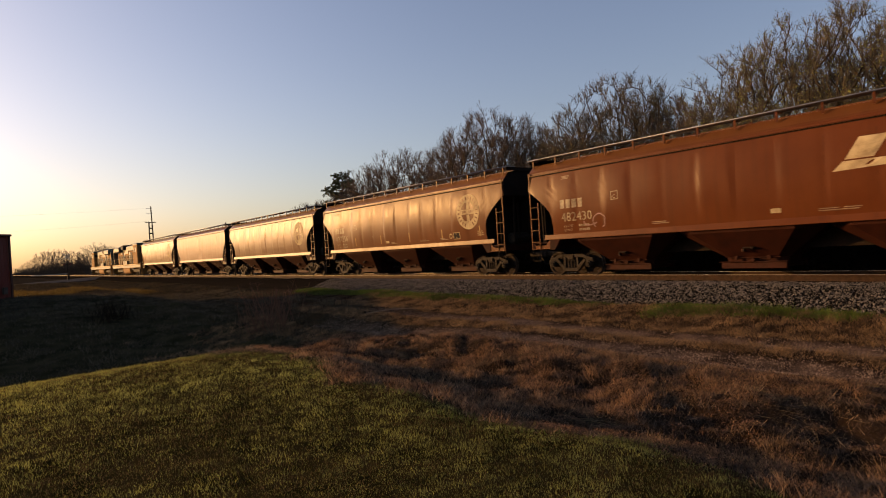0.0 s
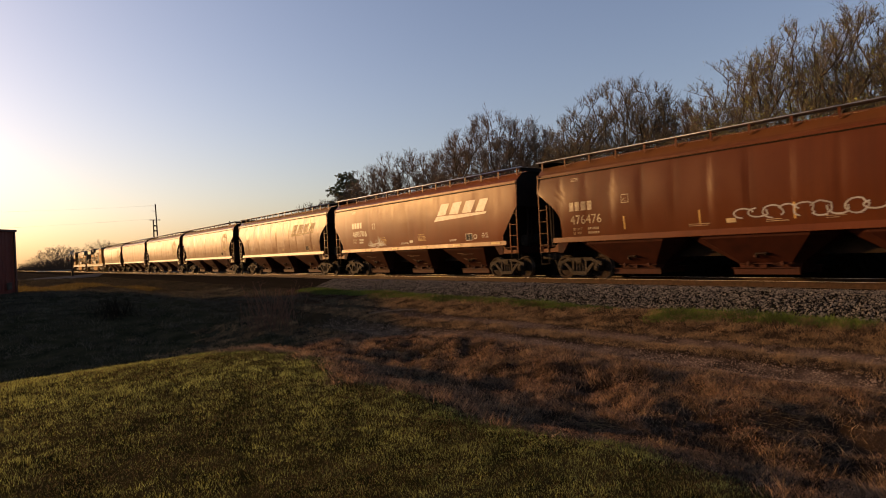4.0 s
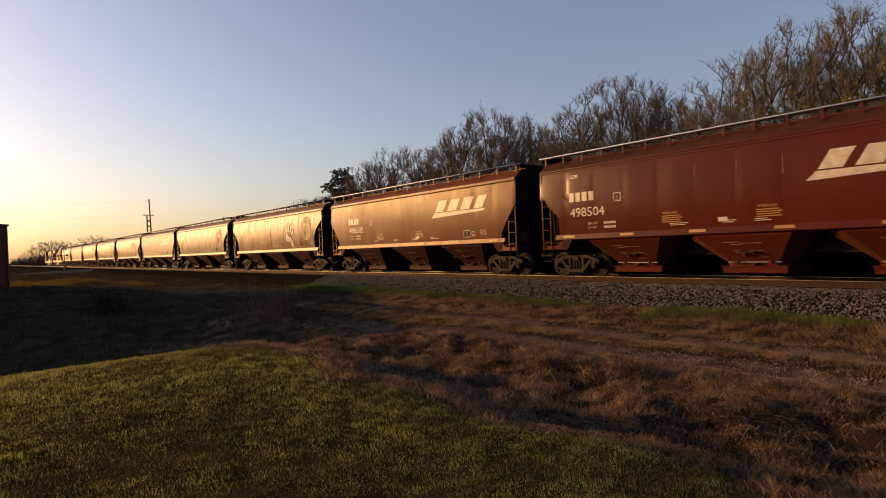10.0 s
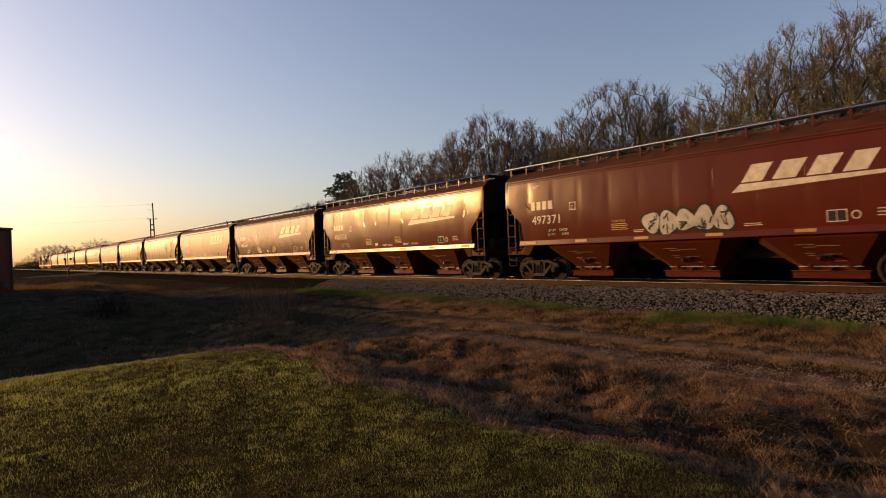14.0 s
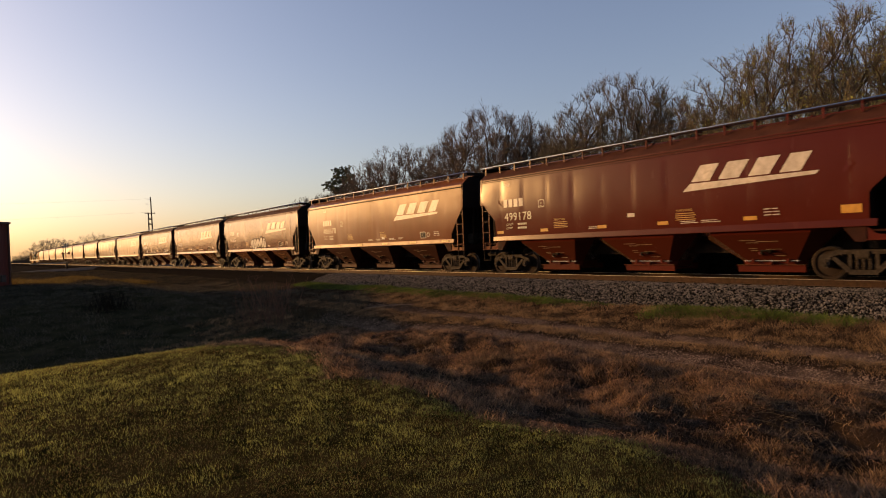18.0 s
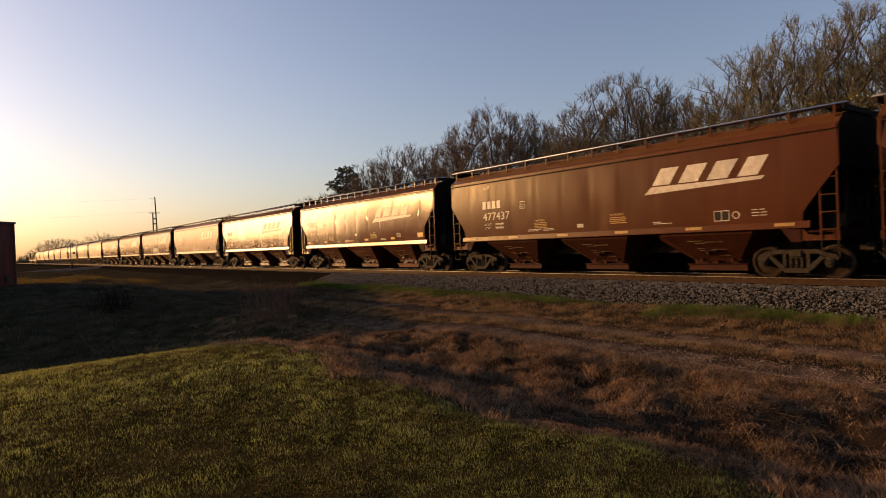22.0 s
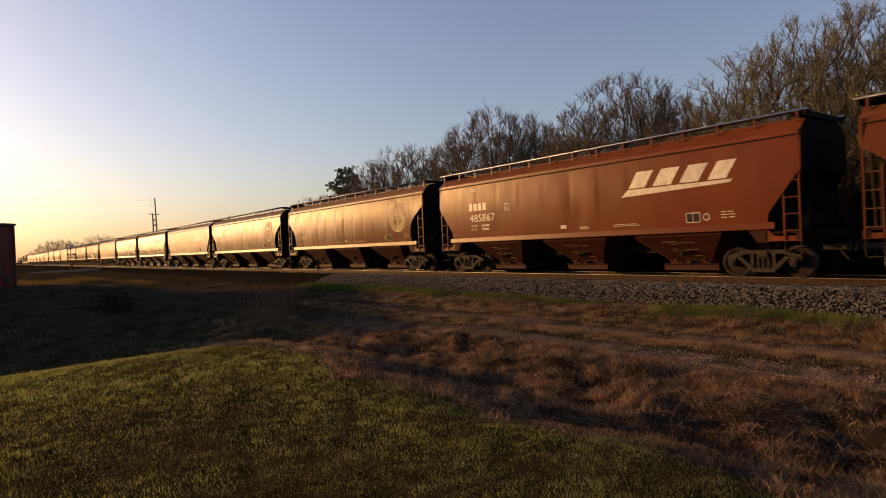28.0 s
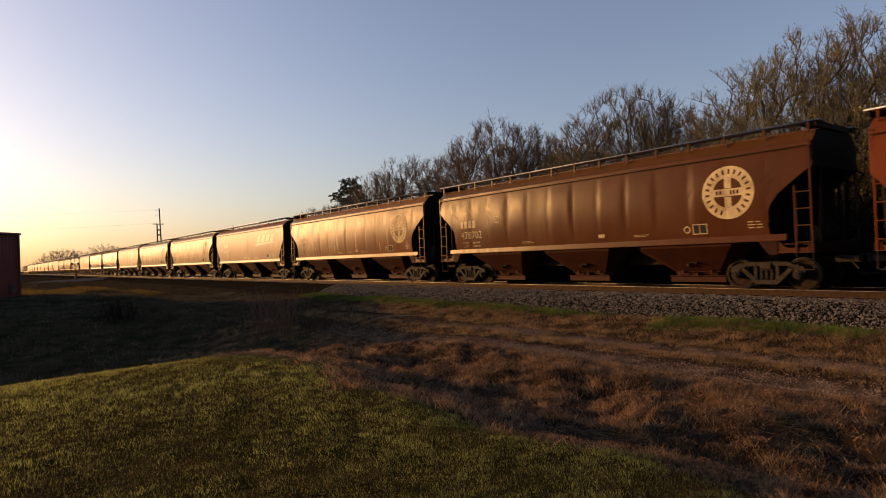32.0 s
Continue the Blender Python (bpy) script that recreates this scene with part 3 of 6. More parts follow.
def dents(kind):
    r = random.Random(kind)
    length = SHAPE[kind][0]
    return [(r.uniform(1, length - 1), r.uniform(1.9, 3.6), r.uniform(0.25, 0.6), r.uniform(-0.018, 0.01)) for _ in range(22)]


DENTS = {k: dents(k) for k in SHAPE}
PUFF = {"round": 0.042, "plain": 0.014, "fresh": 0.017}
PANELS = {"round": 14, "plain": 12, "fresh": 12}


def skin(kind, d, z):
    """How far the side sheet stands out at d metres from the front end: its bulge, its pillowed panels and dents."""
    u = d / SHAPE[kind][0] * PANELS[kind]
    x = -side_x(kind, z) + PUFF[kind] * (1 - abs(2 * (u % 1) - 1) ** 9) * max(0.0, math.sin(math.pi * (z - 1.6) / 2.54)) * (0.6 + 0.4 * math.sin(int(u) * 2.4))
    for dy, dz, r, a in DENTS[kind]:
        x += a * math.exp(-((d - dy) ** 2 + (z - dz) ** 2 * 0.35) / r ** 2)
    return x


def shell(kind):
    """Both curved side sheets and the sloping end sheets between them."""
    length, cut, _ = SHAPE[kind]
    zs = sorted({z for z, _ in cut} | {1.75, 2.15, 2.6, 2.85, 3.2, 3.6, 3.75, 3.95}, reverse=True)
    inset = lambda z: float(np.interp(z, [c[0] for c in cut][::-1], [c[1] for c in cut][::-1]))
    cols = PANELS[kind] * 12
    verts, faces = [], []
    for s in (-1, 1):
        o = len(verts)
        for z in zs:
            c = inset(z)
            for k in range(cols + 1):
                d = c + (length - 2 * c) * k / cols
                verts.append((s * skin(kind, d, z), -d, z))
        for i in range(len(zs) - 1):
            for k in range(cols):
                a = o + i * (cols + 1) + k
                faces.append((a, a + 1, a + cols + 2, a + cols + 1))
    me = sheet("body", verts, faces, PAINT[kind], True)
    bm = bmesh.new()
    bm.from_mesh(me)
    bmesh.ops.recalc_face_normals(bm, faces=bm.faces)
    for e in bm.edges:
        if len(e.link_faces) == 2 and e.calc_face_angle(0) > 0.6:
            e.smooth = False
    bm.to_mesh(me)
    bm.free()
    return me


def wheel_mesh():
    bm = bmesh.new()
    prof = [(0.0, -0.07), (0.10, -0.07), (0.13, -0.03), (0.34, 0.0), (0.38, -0.05), (0.452, -0.05), (0.460, -0.045), (0.462, 0.05), (0.485, 0.065), (0.485, 0.09), (0.38, 0.09), (0.34, 0.03), (0.0, 0.05)]
    for s in (-1, 1):
        n = 22
        rings = [[bm.verts.new((s * (0.755 - x), r * math.cos(2 * math.pi * k / n), r * math.sin(2 * math.pi * k / n))) for k in range(n)] for r, x in prof if r > 0]
        for p, q in zip(rings, rings[1:]):
            for k in range(n):
                bm.faces.new((p[k], p[(k + 1) % n], q[(k + 1) % n], q[k]))
        bm.faces.new(rings[0])
        for k in range(3):
            a = 2 * math.pi * k / 3
            box(bm, (s * 0.835, 0.065 * math.cos(a), 0.065 * math.sin(a)), (0.03, 0.03, 0.03))
    rod(bm, (-0.80, 0, 0), (0.80, 0, 0), 0.08, 10)
    for f in bm.faces:
        if all(math.hypot(v.co.y, v.co.z) > 0.45 for v in f.verts):
            f.material_index = 1
    return bm


def side_frame_mesh(s):
    """A cast truck side with its arch, column guides and journal ends."""
    bm = bmesh.new()
    x0, x1 = (s * 0.92, s * 1.06)
    for sy in (-1, 1):
        # flat top member that drops to the pedestal over each axle
        prism(bm, [(sy * y, z) for y, z in ((0.30, 0.83), (0.60, 0.83), (0.78, 0.75), (1.05, 0.68), (1.09, 0.53), (1.01, 0.50), (0.95, 0.61), (0.76, 0.63), (0.58, 0.71), (0.30, 0.71))], x0, x1)
        prism(bm, [(sy * 0.36, 0.22), (sy * 0.76, 0.60), (sy * 0.66, 0.66), (sy * 0.30, 0.34)], x0, x1 + s * 0.02)
        prism(bm, [(sy * 0.27, 0.71), (sy * 0.36, 0.71), (sy * 0.36, 0.30), (sy * 0.27, 0.30)], x0, x1)
        rod(bm, (s * 0.86, sy * 0.89, 0.457), (s * 1.14, sy * 0.89, 0.457), 0.125, 12)
        rod(bm, (s * 1.14, sy * 0.89, 0.457), (s * 1.18, sy * 0.89, 0.457), 0.08, 10)
        for k in range(3):
            a = 2 * math.pi * k / 3 + 0.5
            box(bm, (s * 1.19, sy * 0.89 + 0.05 * math.cos(a), 0.457 + 0.05 * math.sin(a)), (0.02, 0.03, 0.03))
        prism(bm, [(sy * 0.76, 0.54), (sy * 1.02, 0.54), (sy * 1.00, 0.62), (sy * 0.78, 0.62)], x0 + s * 0.01, x1 + s * 0.015)
    prism(bm, [(-0.36, 0.30), (0.36, 0.30), (0.33, 0.17), (-0.33, 0.17)], x0, x1 + s * 0.02)
    prism(bm, [(-0.30, 0.83), (0.30, 0.83), (0.30, 0.72), (-0.30, 0.72)], x0, x1)
    prism(bm, [(-0.16, 0.80), (0.16, 0.80), (0.14, 0.64), (-0.14, 0.64)], x1, x1 + s * 0.05)
    return bm


def spring_mesh():
    """One coil spring as a ringed column."""
    bm = bmesh.new()
    n, rows = 7, []
    for j in range(13):
        q = 0.066 if j % 2 else 0.050
        rows.append([bm.verts.new((q * math.cos(2 * math.pi * k / n), q * math.sin(2 * math.pi * k / n), 0.30 + j * 0.024)) for k in range(n)])
    for p, q in zip(rows, rows[1:]):
        for k in range(n):
            bm.faces.new((p[k], p[(k + 1) % n], q[(k + 1) % n], q[k]))
    return bm


TRUCK = {}


def truck(parent, y):
    """A two-axle bogie under its car: bolster, side frames, springs, wheelsets."""
    if not TRUCK:
        def ready(bm, mat, name):
            me = bpy.data.meshes.new(name)
            bmesh.ops.recalc_face_normals(bm, faces=bm.faces)
            bm.to_mesh(me)
            bm.free()
            me.materials.append(mat)
            return me
        bm = bmesh.new()
        box(bm, (0, 0, 0.70), (2.12, 0.40, 0.24), bevel=0.04)
        rod(bm, (0, 0, 0.85), (0, 0, 1.10), 0.22, 12)
        for sy in (-1, 1):
            box(bm, (0, sy * 0.34, 0.45), (1.5, 0.06, 0.14))
        TRUCK["bolster"] = ready(bm, STEEL, "bolster")
        for s in (-1, 1):
            TRUCK["frame", s] = ready(side_frame_mesh(s), STEEL, "side_frame")
        TRUCK["spring"] = ready(spring_mesh(), STEEL, "spring")
        TRUCK["wheel"] = ready(wheel_mesh(), WHEEL, "wheelset")
        TRUCK["wheel"].materials.append(RIM)
    b = part("bogie", TRUCK["bolster"], STEEL, parent)
    b.location = (0, y, 0)
    for s in (-1, 1):
        part("side_frame", TRUCK["frame", s], STEEL, b)
        for k in (-1, 0, 1):
            part("spring", TRUCK["spring"], STEEL, b).location = (s * 0.99, k * 0.15, 0)
    for sy in (-1, 1):
        w = part("wheelset", TRUCK["wheel"], WHEEL, b)
        w.location = (0, sy * 0.89, 0.457)
    return b


def ladder_mesh(x, y, z0, z1, dy, n):
    """Two flat stiles and their rungs on a corner of the car."""
    bm = bmesh.new()
    for k in (0, 1):
        box(bm, (x, y + dy * k, (z0 + z1) / 2), (0.035, 0.045, z1 - z0))
    for k in range(n):
        z = z0 + (z1 - z0) * (k + 0.6) / n
        rod(bm, (x - 0.02, y, z), (x - 0.02, y + dy, z), 0.016, 6)
    return bm


def hopper_car(kind):
    length = SHAPE[kind][0]
    paint = PAINT[kind]
    car = root("hopper_car", "", "hopper car", "cars of the grain train")
    part("body", shell(kind), paint, car)
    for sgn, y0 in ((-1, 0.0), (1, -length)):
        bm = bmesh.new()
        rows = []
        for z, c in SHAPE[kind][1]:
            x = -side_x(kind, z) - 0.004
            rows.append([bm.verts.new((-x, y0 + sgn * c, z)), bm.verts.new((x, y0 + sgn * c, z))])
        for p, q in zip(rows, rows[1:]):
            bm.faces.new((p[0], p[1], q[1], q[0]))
        part("end_sheet", bm, SHADE_GRIME, car, "sloping end sheet, grimy and darkened for shade")
    # centre web, cross plate and braces are added to block light through the gap
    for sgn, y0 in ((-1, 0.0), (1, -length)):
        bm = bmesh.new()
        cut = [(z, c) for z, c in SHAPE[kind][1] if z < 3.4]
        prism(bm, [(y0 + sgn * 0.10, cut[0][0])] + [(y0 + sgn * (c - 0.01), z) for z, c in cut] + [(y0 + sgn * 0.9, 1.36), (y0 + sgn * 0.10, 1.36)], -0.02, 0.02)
        part("end_web", bm, SHADE_GRIME, car)
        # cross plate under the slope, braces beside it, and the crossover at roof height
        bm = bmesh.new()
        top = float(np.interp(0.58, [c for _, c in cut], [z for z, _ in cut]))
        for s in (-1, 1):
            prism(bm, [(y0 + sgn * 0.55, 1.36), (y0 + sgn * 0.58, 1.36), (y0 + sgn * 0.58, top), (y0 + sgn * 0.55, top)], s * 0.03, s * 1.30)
        part("cross_plate", bm, SHADE_GRIME, car)
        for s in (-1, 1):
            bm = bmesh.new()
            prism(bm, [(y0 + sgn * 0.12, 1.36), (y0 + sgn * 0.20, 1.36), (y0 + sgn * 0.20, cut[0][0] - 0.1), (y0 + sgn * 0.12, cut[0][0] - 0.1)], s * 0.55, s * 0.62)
            part("end_brace", bm, SHADE_GRIME, car)
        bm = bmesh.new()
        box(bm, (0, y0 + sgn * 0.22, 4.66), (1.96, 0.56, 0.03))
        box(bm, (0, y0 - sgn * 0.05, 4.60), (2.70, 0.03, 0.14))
        part("crossover_board", bm, SHADE_GRIME, car, "end crossover of the roof walkway, darkened for shade")
    for s in (-1, 1):
        for z in ((4.00, 4.085) if kind == "fresh" else (4.02,)):
            bm = bmesh.new()
            x = -side_x(kind, z) * s
            prism(bm, [(-0.02, z), (-length + 0.02, z), (-length + 0.02, z + 0.035), (-0.02, z + 0.035)], x - s * 0.02, x + s * (0.04 if kind == "fresh" else 0.07))
            part("top_chord", bm, paint, car)
        # a dark strip paints the shade line below the eave
        if kind != "fresh":
            bm = bmesh.new()
            x = -side_x(kind, 3.99) * s
            prism(bm, [(-0.03, 3.985), (-length + 0.03, 3.985), (-length + 0.03, 4.018), (-0.03, 4.018)], x - s * 0.02, x + s * (0.016 + PUFF[kind] * 0.2))
            part("eave_seam", bm, SHADE_GRIME, car, "dark strip painted for shade under the eave")
        if kind != "plain":
            # upright weld seams between the side sheets
            for k in range(1, PANELS[kind]):
                d = length * k / PANELS[kind]
                zs = [(2.15 if kind == "fresh" else 1.95) + (0.2 if kind == "fresh" else 0.26) * j for j in range(8)]
                verts = [(s * (skin(kind, d + e, z) + o), -d - e, z) for z in zs for e, o in ((-0.011, 0.001), (0, 0.007), (0.011, 0.001))]
                cells = [(3 * j + i, 3 * j + i + 1, 3 * j + i + 4, 3 * j + i + 3) for j in range(7) for i in (0, 1)]
                part("weld_seam", sheet("weld_seam", verts, cells, paint, True), paint, car)
    # roof: sloping edges and a low crown over the sides
    bm = bmesh.new()
    e = -side_x(kind, EAVE)
    outline = [(-e - 0.012, 4.05), (-e - 0.004, 4.13), (-e + 0.05, 4.20), (-1.18, 4.47), (-0.6, 4.57), (0.6, 4.57), (1.18, 4.47), (e - 0.05, 4.20), (e + 0.004, 4.13), (e + 0.012, 4.05)]
    segs = 24
    rows = [[bm.verts.new((x, -length * k / segs, z + (0.004 * (k % 2)))) for x, z in outline] for k in range(segs + 1)]
    for a, b in zip(rows, rows[1:]):
        for k in range(len(outline)):
            bm.faces.new((a[k], a[(k + 1) % len(outline)], b[(k + 1) % len(outline)], b[k]))
    part("roof", bm, ROOF if kind == "fresh" else paint, car, "brown roof sheets" if kind == "fresh" else "")
    # roof ends closed in near-black, their shade put into the colour
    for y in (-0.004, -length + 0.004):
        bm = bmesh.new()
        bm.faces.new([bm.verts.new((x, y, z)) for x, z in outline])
        part("roof_end", bm, SHADE_GRIME, car, "roof end darkened for shade")
    bm = bmesh.new()
    box(bm, (0, -length / 2, 4.60), (0.62, length - 1.2, 0.12), bevel=0.03)
    for k in range(9):
        box(bm, (0, -0.9 - k * (length - 1.8) / 8, 4.66), (0.7, 0.07, 0.05))
    part("trough_hatch", bm, paint, car)
    for s in (-1, 1):
        bm = bmesh.new()
        box(bm, (s * 1.18, -length / 2, 4.69), (0.38, length + 0.3, 0.02))
        walkway = part("running_board", bm, GALV if kind == "fresh" else BOARD, car, "galvanised roof walkway" if kind == "fresh" else "weathered grey roof walkway")
        for e in (-1, 1):
            bm = bmesh.new()
            rod(bm, (s * 1.18 + e * 0.20, 0.15, 4.69), (s * 1.18 + e * 0.20, -length - 0.15, 4.69), 0.022, 8)
            edge = part("edge_rail", bm, {"fresh": BRIGHT, "plain": WORN, "round": DULL_EDGE}[kind], walkway)
            for f in edge.data.polygons:
                f.use_smooth = len(f.vertices) == 4
        n = 15 if kind != "fresh" else 18
        for k in range(n):
            bm = bmesh.new()
            y = -0.15 - k * (length - 0.3) / (n - 1)
            box(bm, (s * 1.34, y, 4.52), (0.04, 0.06, 0.30))
            box(bm, (s * 1.2, y, 4.63), (0.3, 0.06, 0.04))
            part("bracket", bm, paint, walkway)
        # side sill: a flanged channel under the side sheet
        bm = bmesh.new()
        x = side_x(kind, SILL_Z) * -s
        prism(bm, [(-0.75, 1.46), (-length + 0.75, 1.46), (-length + 0.75, 1.63), (-0.75, 1.63)], x + s * -0.10, x + s * 0.035)
        for vert in bm.verts:  # its web leans in a little towards the top
            if vert.co.z > 1.6 and abs(vert.co.x) > abs(x):
                vert.co.x -= s * 0.022
        prism(bm, [(-0.75, 1.44), (-length + 0.75, 1.44), (-length + 0.75, 1.462), (-0.75, 1.462)], x + s * -0.12, x + s * 0.075)
        part("side_sill", bm, paint, car)
        for end, y, dy in (("front", -0.07, -0.42), ("rear", -length + 0.07, 0.42)):
            ladder = part("ladder", ladder_mesh(s * 1.56, y, 1.10, 2.95, dy, 4), paint, car)
            bm = bmesh.new()
            box(bm, (s * 1.56, y, (2.95 + EAVE) / 2), (0.045, 0.05, EAVE - 2.92))
            part("corner_post", bm, paint, car)
            bm = bmesh.new()
            for k in (0, 1):
                rod(bm, (s * 1.55, y + dy * k, 1.12), (s * 1.55, y + dy * k, 0.62), 0.014, 6)
            rod(bm, (s * 1.55, y, 0.62), (s * 1.55, y + dy, 0.62), 0.016, 6)
            part("stirrup_step", bm, STEEL, ladder)
    for sgn, y in ((1, 0.0), (-1, -length)):
        # end platform, end sill, centre sill stub, slanting posts
        bm = bmesh.new()
        box(bm, (0, y - sgn * 0.10, 1.20), (3.1, 0.20, 0.22), bevel=0.015)
        box(bm, (0, y - sgn * 0.62, 1.33), (3.0, 1.1, 0.05))
        box(bm, (0, y - sgn * 1.05, 1.22), (0.66, 2.3, 0.34), bevel=0.02)
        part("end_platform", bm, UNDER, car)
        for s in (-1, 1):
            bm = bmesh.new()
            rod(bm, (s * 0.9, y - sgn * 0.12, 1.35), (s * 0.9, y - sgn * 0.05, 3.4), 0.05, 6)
            part("end_post", bm, SHADE_GRIME, car)
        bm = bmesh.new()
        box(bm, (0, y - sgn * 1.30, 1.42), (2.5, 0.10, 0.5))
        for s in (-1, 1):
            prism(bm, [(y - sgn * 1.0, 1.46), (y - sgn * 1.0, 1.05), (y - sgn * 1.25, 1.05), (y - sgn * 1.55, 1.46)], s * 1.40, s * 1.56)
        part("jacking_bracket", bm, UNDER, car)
        for s in (-1, 1):
            # corner plate that carries the ladder's foot, with its flange
            bm = bmesh.new()
            prism(bm, [(y - sgn * a, z) for a, z in ((1.06, 1.45), (0.96, 1.42), (0.82, 1.27), (0.70, 1.23), (0.02, 1.23), (0.02, 1.09), (0.98, 1.09), (1.06, 1.14))], s * 1.515, s * 1.535)
            prism(bm, [(y - sgn * a, z) for a, z in ((0.02, 1.085), (1.0, 1.085), (1.0, 1.105), (0.02, 1.105))], s * 1.45, s * 1.575)
            part("corner_plate", bm, paint, car)
        bm = bmesh.new()
        box(bm, (0, y + sgn * 0.30, 0.86), (0.16, 0.80, 0.20), bevel=0.03)
        box(bm, (0.02, y + sgn * 0.66, 0.86), (0.34, 0.24, 0.30), bevel=0.05)
        coupler = part("coupler", bm, STEEL, car, "rusty knuckle coupler")
        bm = bmesh.new()
        rod(bm, (0.35, y + sgn * 0.05, 0.95), (0.30, y + sgn * 0.45, 0.45), 0.03, 6)
        rod(bm, (0.30, y + sgn * 0.45, 0.45), (0.05, y + sgn * 0.72, 0.42), 0.03, 6)
        part("air_hose", bm, BLACK, coupler)
        truck(car, y - sgn * TRUCK_IN[kind])
    bm = bmesh.new()
    for k in range(20):
        a, b = 2 * math.pi * k / 20, 2 * math.pi * (k + 1) / 20
        rod(bm, (0.75 + 0.27 * math.cos(a), -length - 0.12, 2.3 + 0.27 * math.sin(a)), (0.75 + 0.27 * math.cos(b), -length - 0.12, 2.3 + 0.27 * math.sin(b)), 0.014, 5)
    for k in range(4):
        a = math.pi / 2 * k + 0.4
        rod(bm, (0.75, -length - 0.12, 2.3), (0.75 + 0.27 * math.cos(a), -length - 0.12, 2.3 + 0.27 * math.sin(a)), 0.012, 5)
    part("brake_wheel", bm, STEEL, car)
    bm = bmesh.new()
    rod(bm, (-0.9, -length + 0.35, 1.62), (0.5, -length + 0.35, 1.62), 0.24, 12)
    box(bm, (0.9, -length + 0.4, 1.62), (0.5, 0.3, 0.4), bevel=0.03)
    part("air_tank", bm, STEEL, car)
    bm = bmesh.new()
    box(bm, (0, -length / 2, 1.02), (0.62, length - 3.0, 0.5))
    part("centre_sill", bm, SHADE_GRIME, car)
    # three hopper bays that narrow down to their gates
    pitch = (length - 3.4) / 3
    for k in range(3):
        c = -length / 2 + (1 - k) * pitch
        h = pitch / 2 - 0.05
        bm = bmesh.new()
        rings = []
        for z, hx, hy, cx2, cy2 in ((1.47, 1.50, h * 0.72, 1.05, h + 0.04), (1.34, 1.46, h * 0.70, 1.0, h * 0.97), (0.52, 0.64, 0.70, 0.46, 0.94), (0.32, 0.60, 0.66, 0.44, 0.88)):
            pts = [(-hx, -hy), (-cx2, -cy2), (cx2, -cy2), (hx, -hy), (hx, hy), (cx2, cy2), (-cx2, cy2), (-hx, hy)]
            rings.append([bm.verts.new((px, c + py, z)) for px, py in pts])
        for a, b in zip(rings, rings[1:]):
            for j in range(8):
                bm.faces.new((a[j], a[(j + 1) % 8], b[(j + 1) % 8], b[j]))
        bm.faces.new(rings[-1])
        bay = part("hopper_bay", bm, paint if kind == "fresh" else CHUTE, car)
        for s in (-1, 1):
            # stencilled notes, a vibrator bracket and the flange over the gate, on the sloping face
            bm = bmesh.new()
            lines = ((0.22, 0.42, 0.50), (0.27, -0.16, 0.62), (0.31, 0.30, 0.34), (0.52, 0.36, 0.26), (0.56, -0.22, 0.46), (0.60, 0.34, 0.20), (0.80, -0.30, 0.34))
            for f, y, w in lines:
                row = [(f - 0.011, y - w / 2), (f - 0.011, y + w / 2), (f + 0.011, y + w / 2), (f + 0.011, y - w / 2)]
                bm.faces.new([bm.verts.new((s * (1.464 - 0.82 * a), c + b, 1.336 - 0.82 * a)) for a, b in row])
            if kind == "round":
                bm.free()
            else:
                tagged(part("stencil", bm, FADED, bay, "small pale stencilled lines"), kind="stuff")
            bm = bmesh.new()
            box(bm, (s * 1.02, c - 0.06, 0.84), (0.10, 0.30, 0.05), bevel=0.012)
            box(bm, (s * 1.00, c + 0.12, 0.80), (0.09, 0.06, 0.13), bevel=0.012)
            rod(bm, (s * 0.98, c - 0.16, 0.86), (s * 1.10, c - 0.16, 0.80), 0.03, 8)
            part("vibrator_bracket", bm, SHADE_GRIME, bay)
            bm = bmesh.new()
            box(bm, (s * 0.675, c, 0.525), (0.09, 1.62, 0.022), bevel=0.005)
            for k2 in range(9):
                box(bm, (s * 0.70, c - 0.72 + 0.18 * k2, 0.542), (0.03, 0.03, 0.014))
            part("gate_flange", bm, DULL_EDGE if kind == "fresh" else CHUTE, bay, "tarnished bolted flange" if kind == "fresh" else "")
        bm = bmesh.new()
        box(bm, (0, c, 0.27), (1.3, 1.8, 0.10), bevel=0.015)
        for s in (-1, 1):
            box(bm, (s * 0.68, c, 0.29), (0.10, 1.95, 0.20), bevel=0.01)
            box(bm, (s * 0.73, c, 0.40), (0.16, 2.0, 0.02))
        rod(bm, (-0.66, c - 0.05, 0.46), (-0.86, c - 0.05, 0.46), 0.05, 8)
        for e in (-0.5, 0.5):
            box(bm, (-0.76, c + e, 0.52), (0.05, 0.10, 0.14), bevel=0.01)
        rod(bm, (-0.7, c + 0.2, 0.75), (-0.92, c + 0.2, 0.78), 0.07, 8)
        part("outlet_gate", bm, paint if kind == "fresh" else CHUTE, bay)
    return car


def stuck(kind, flat, faces, y, z, height_, slant=0.0):
    """Lays flat lettering on the near side: u runs back along the car, v up."""
    bm = bmesh.new()
    vs = []
    for u, v in flat:
        zz = z + v * height_
        along = y - (u + slant * v) * height_
        vs.append(bm.verts.new((-skin(kind, -along, zz) - 0.009, along, zz)))
    for f in faces:
        try:
            bm.faces.new([vs[i] for i in f])
        except ValueError:
            pass
    return bm


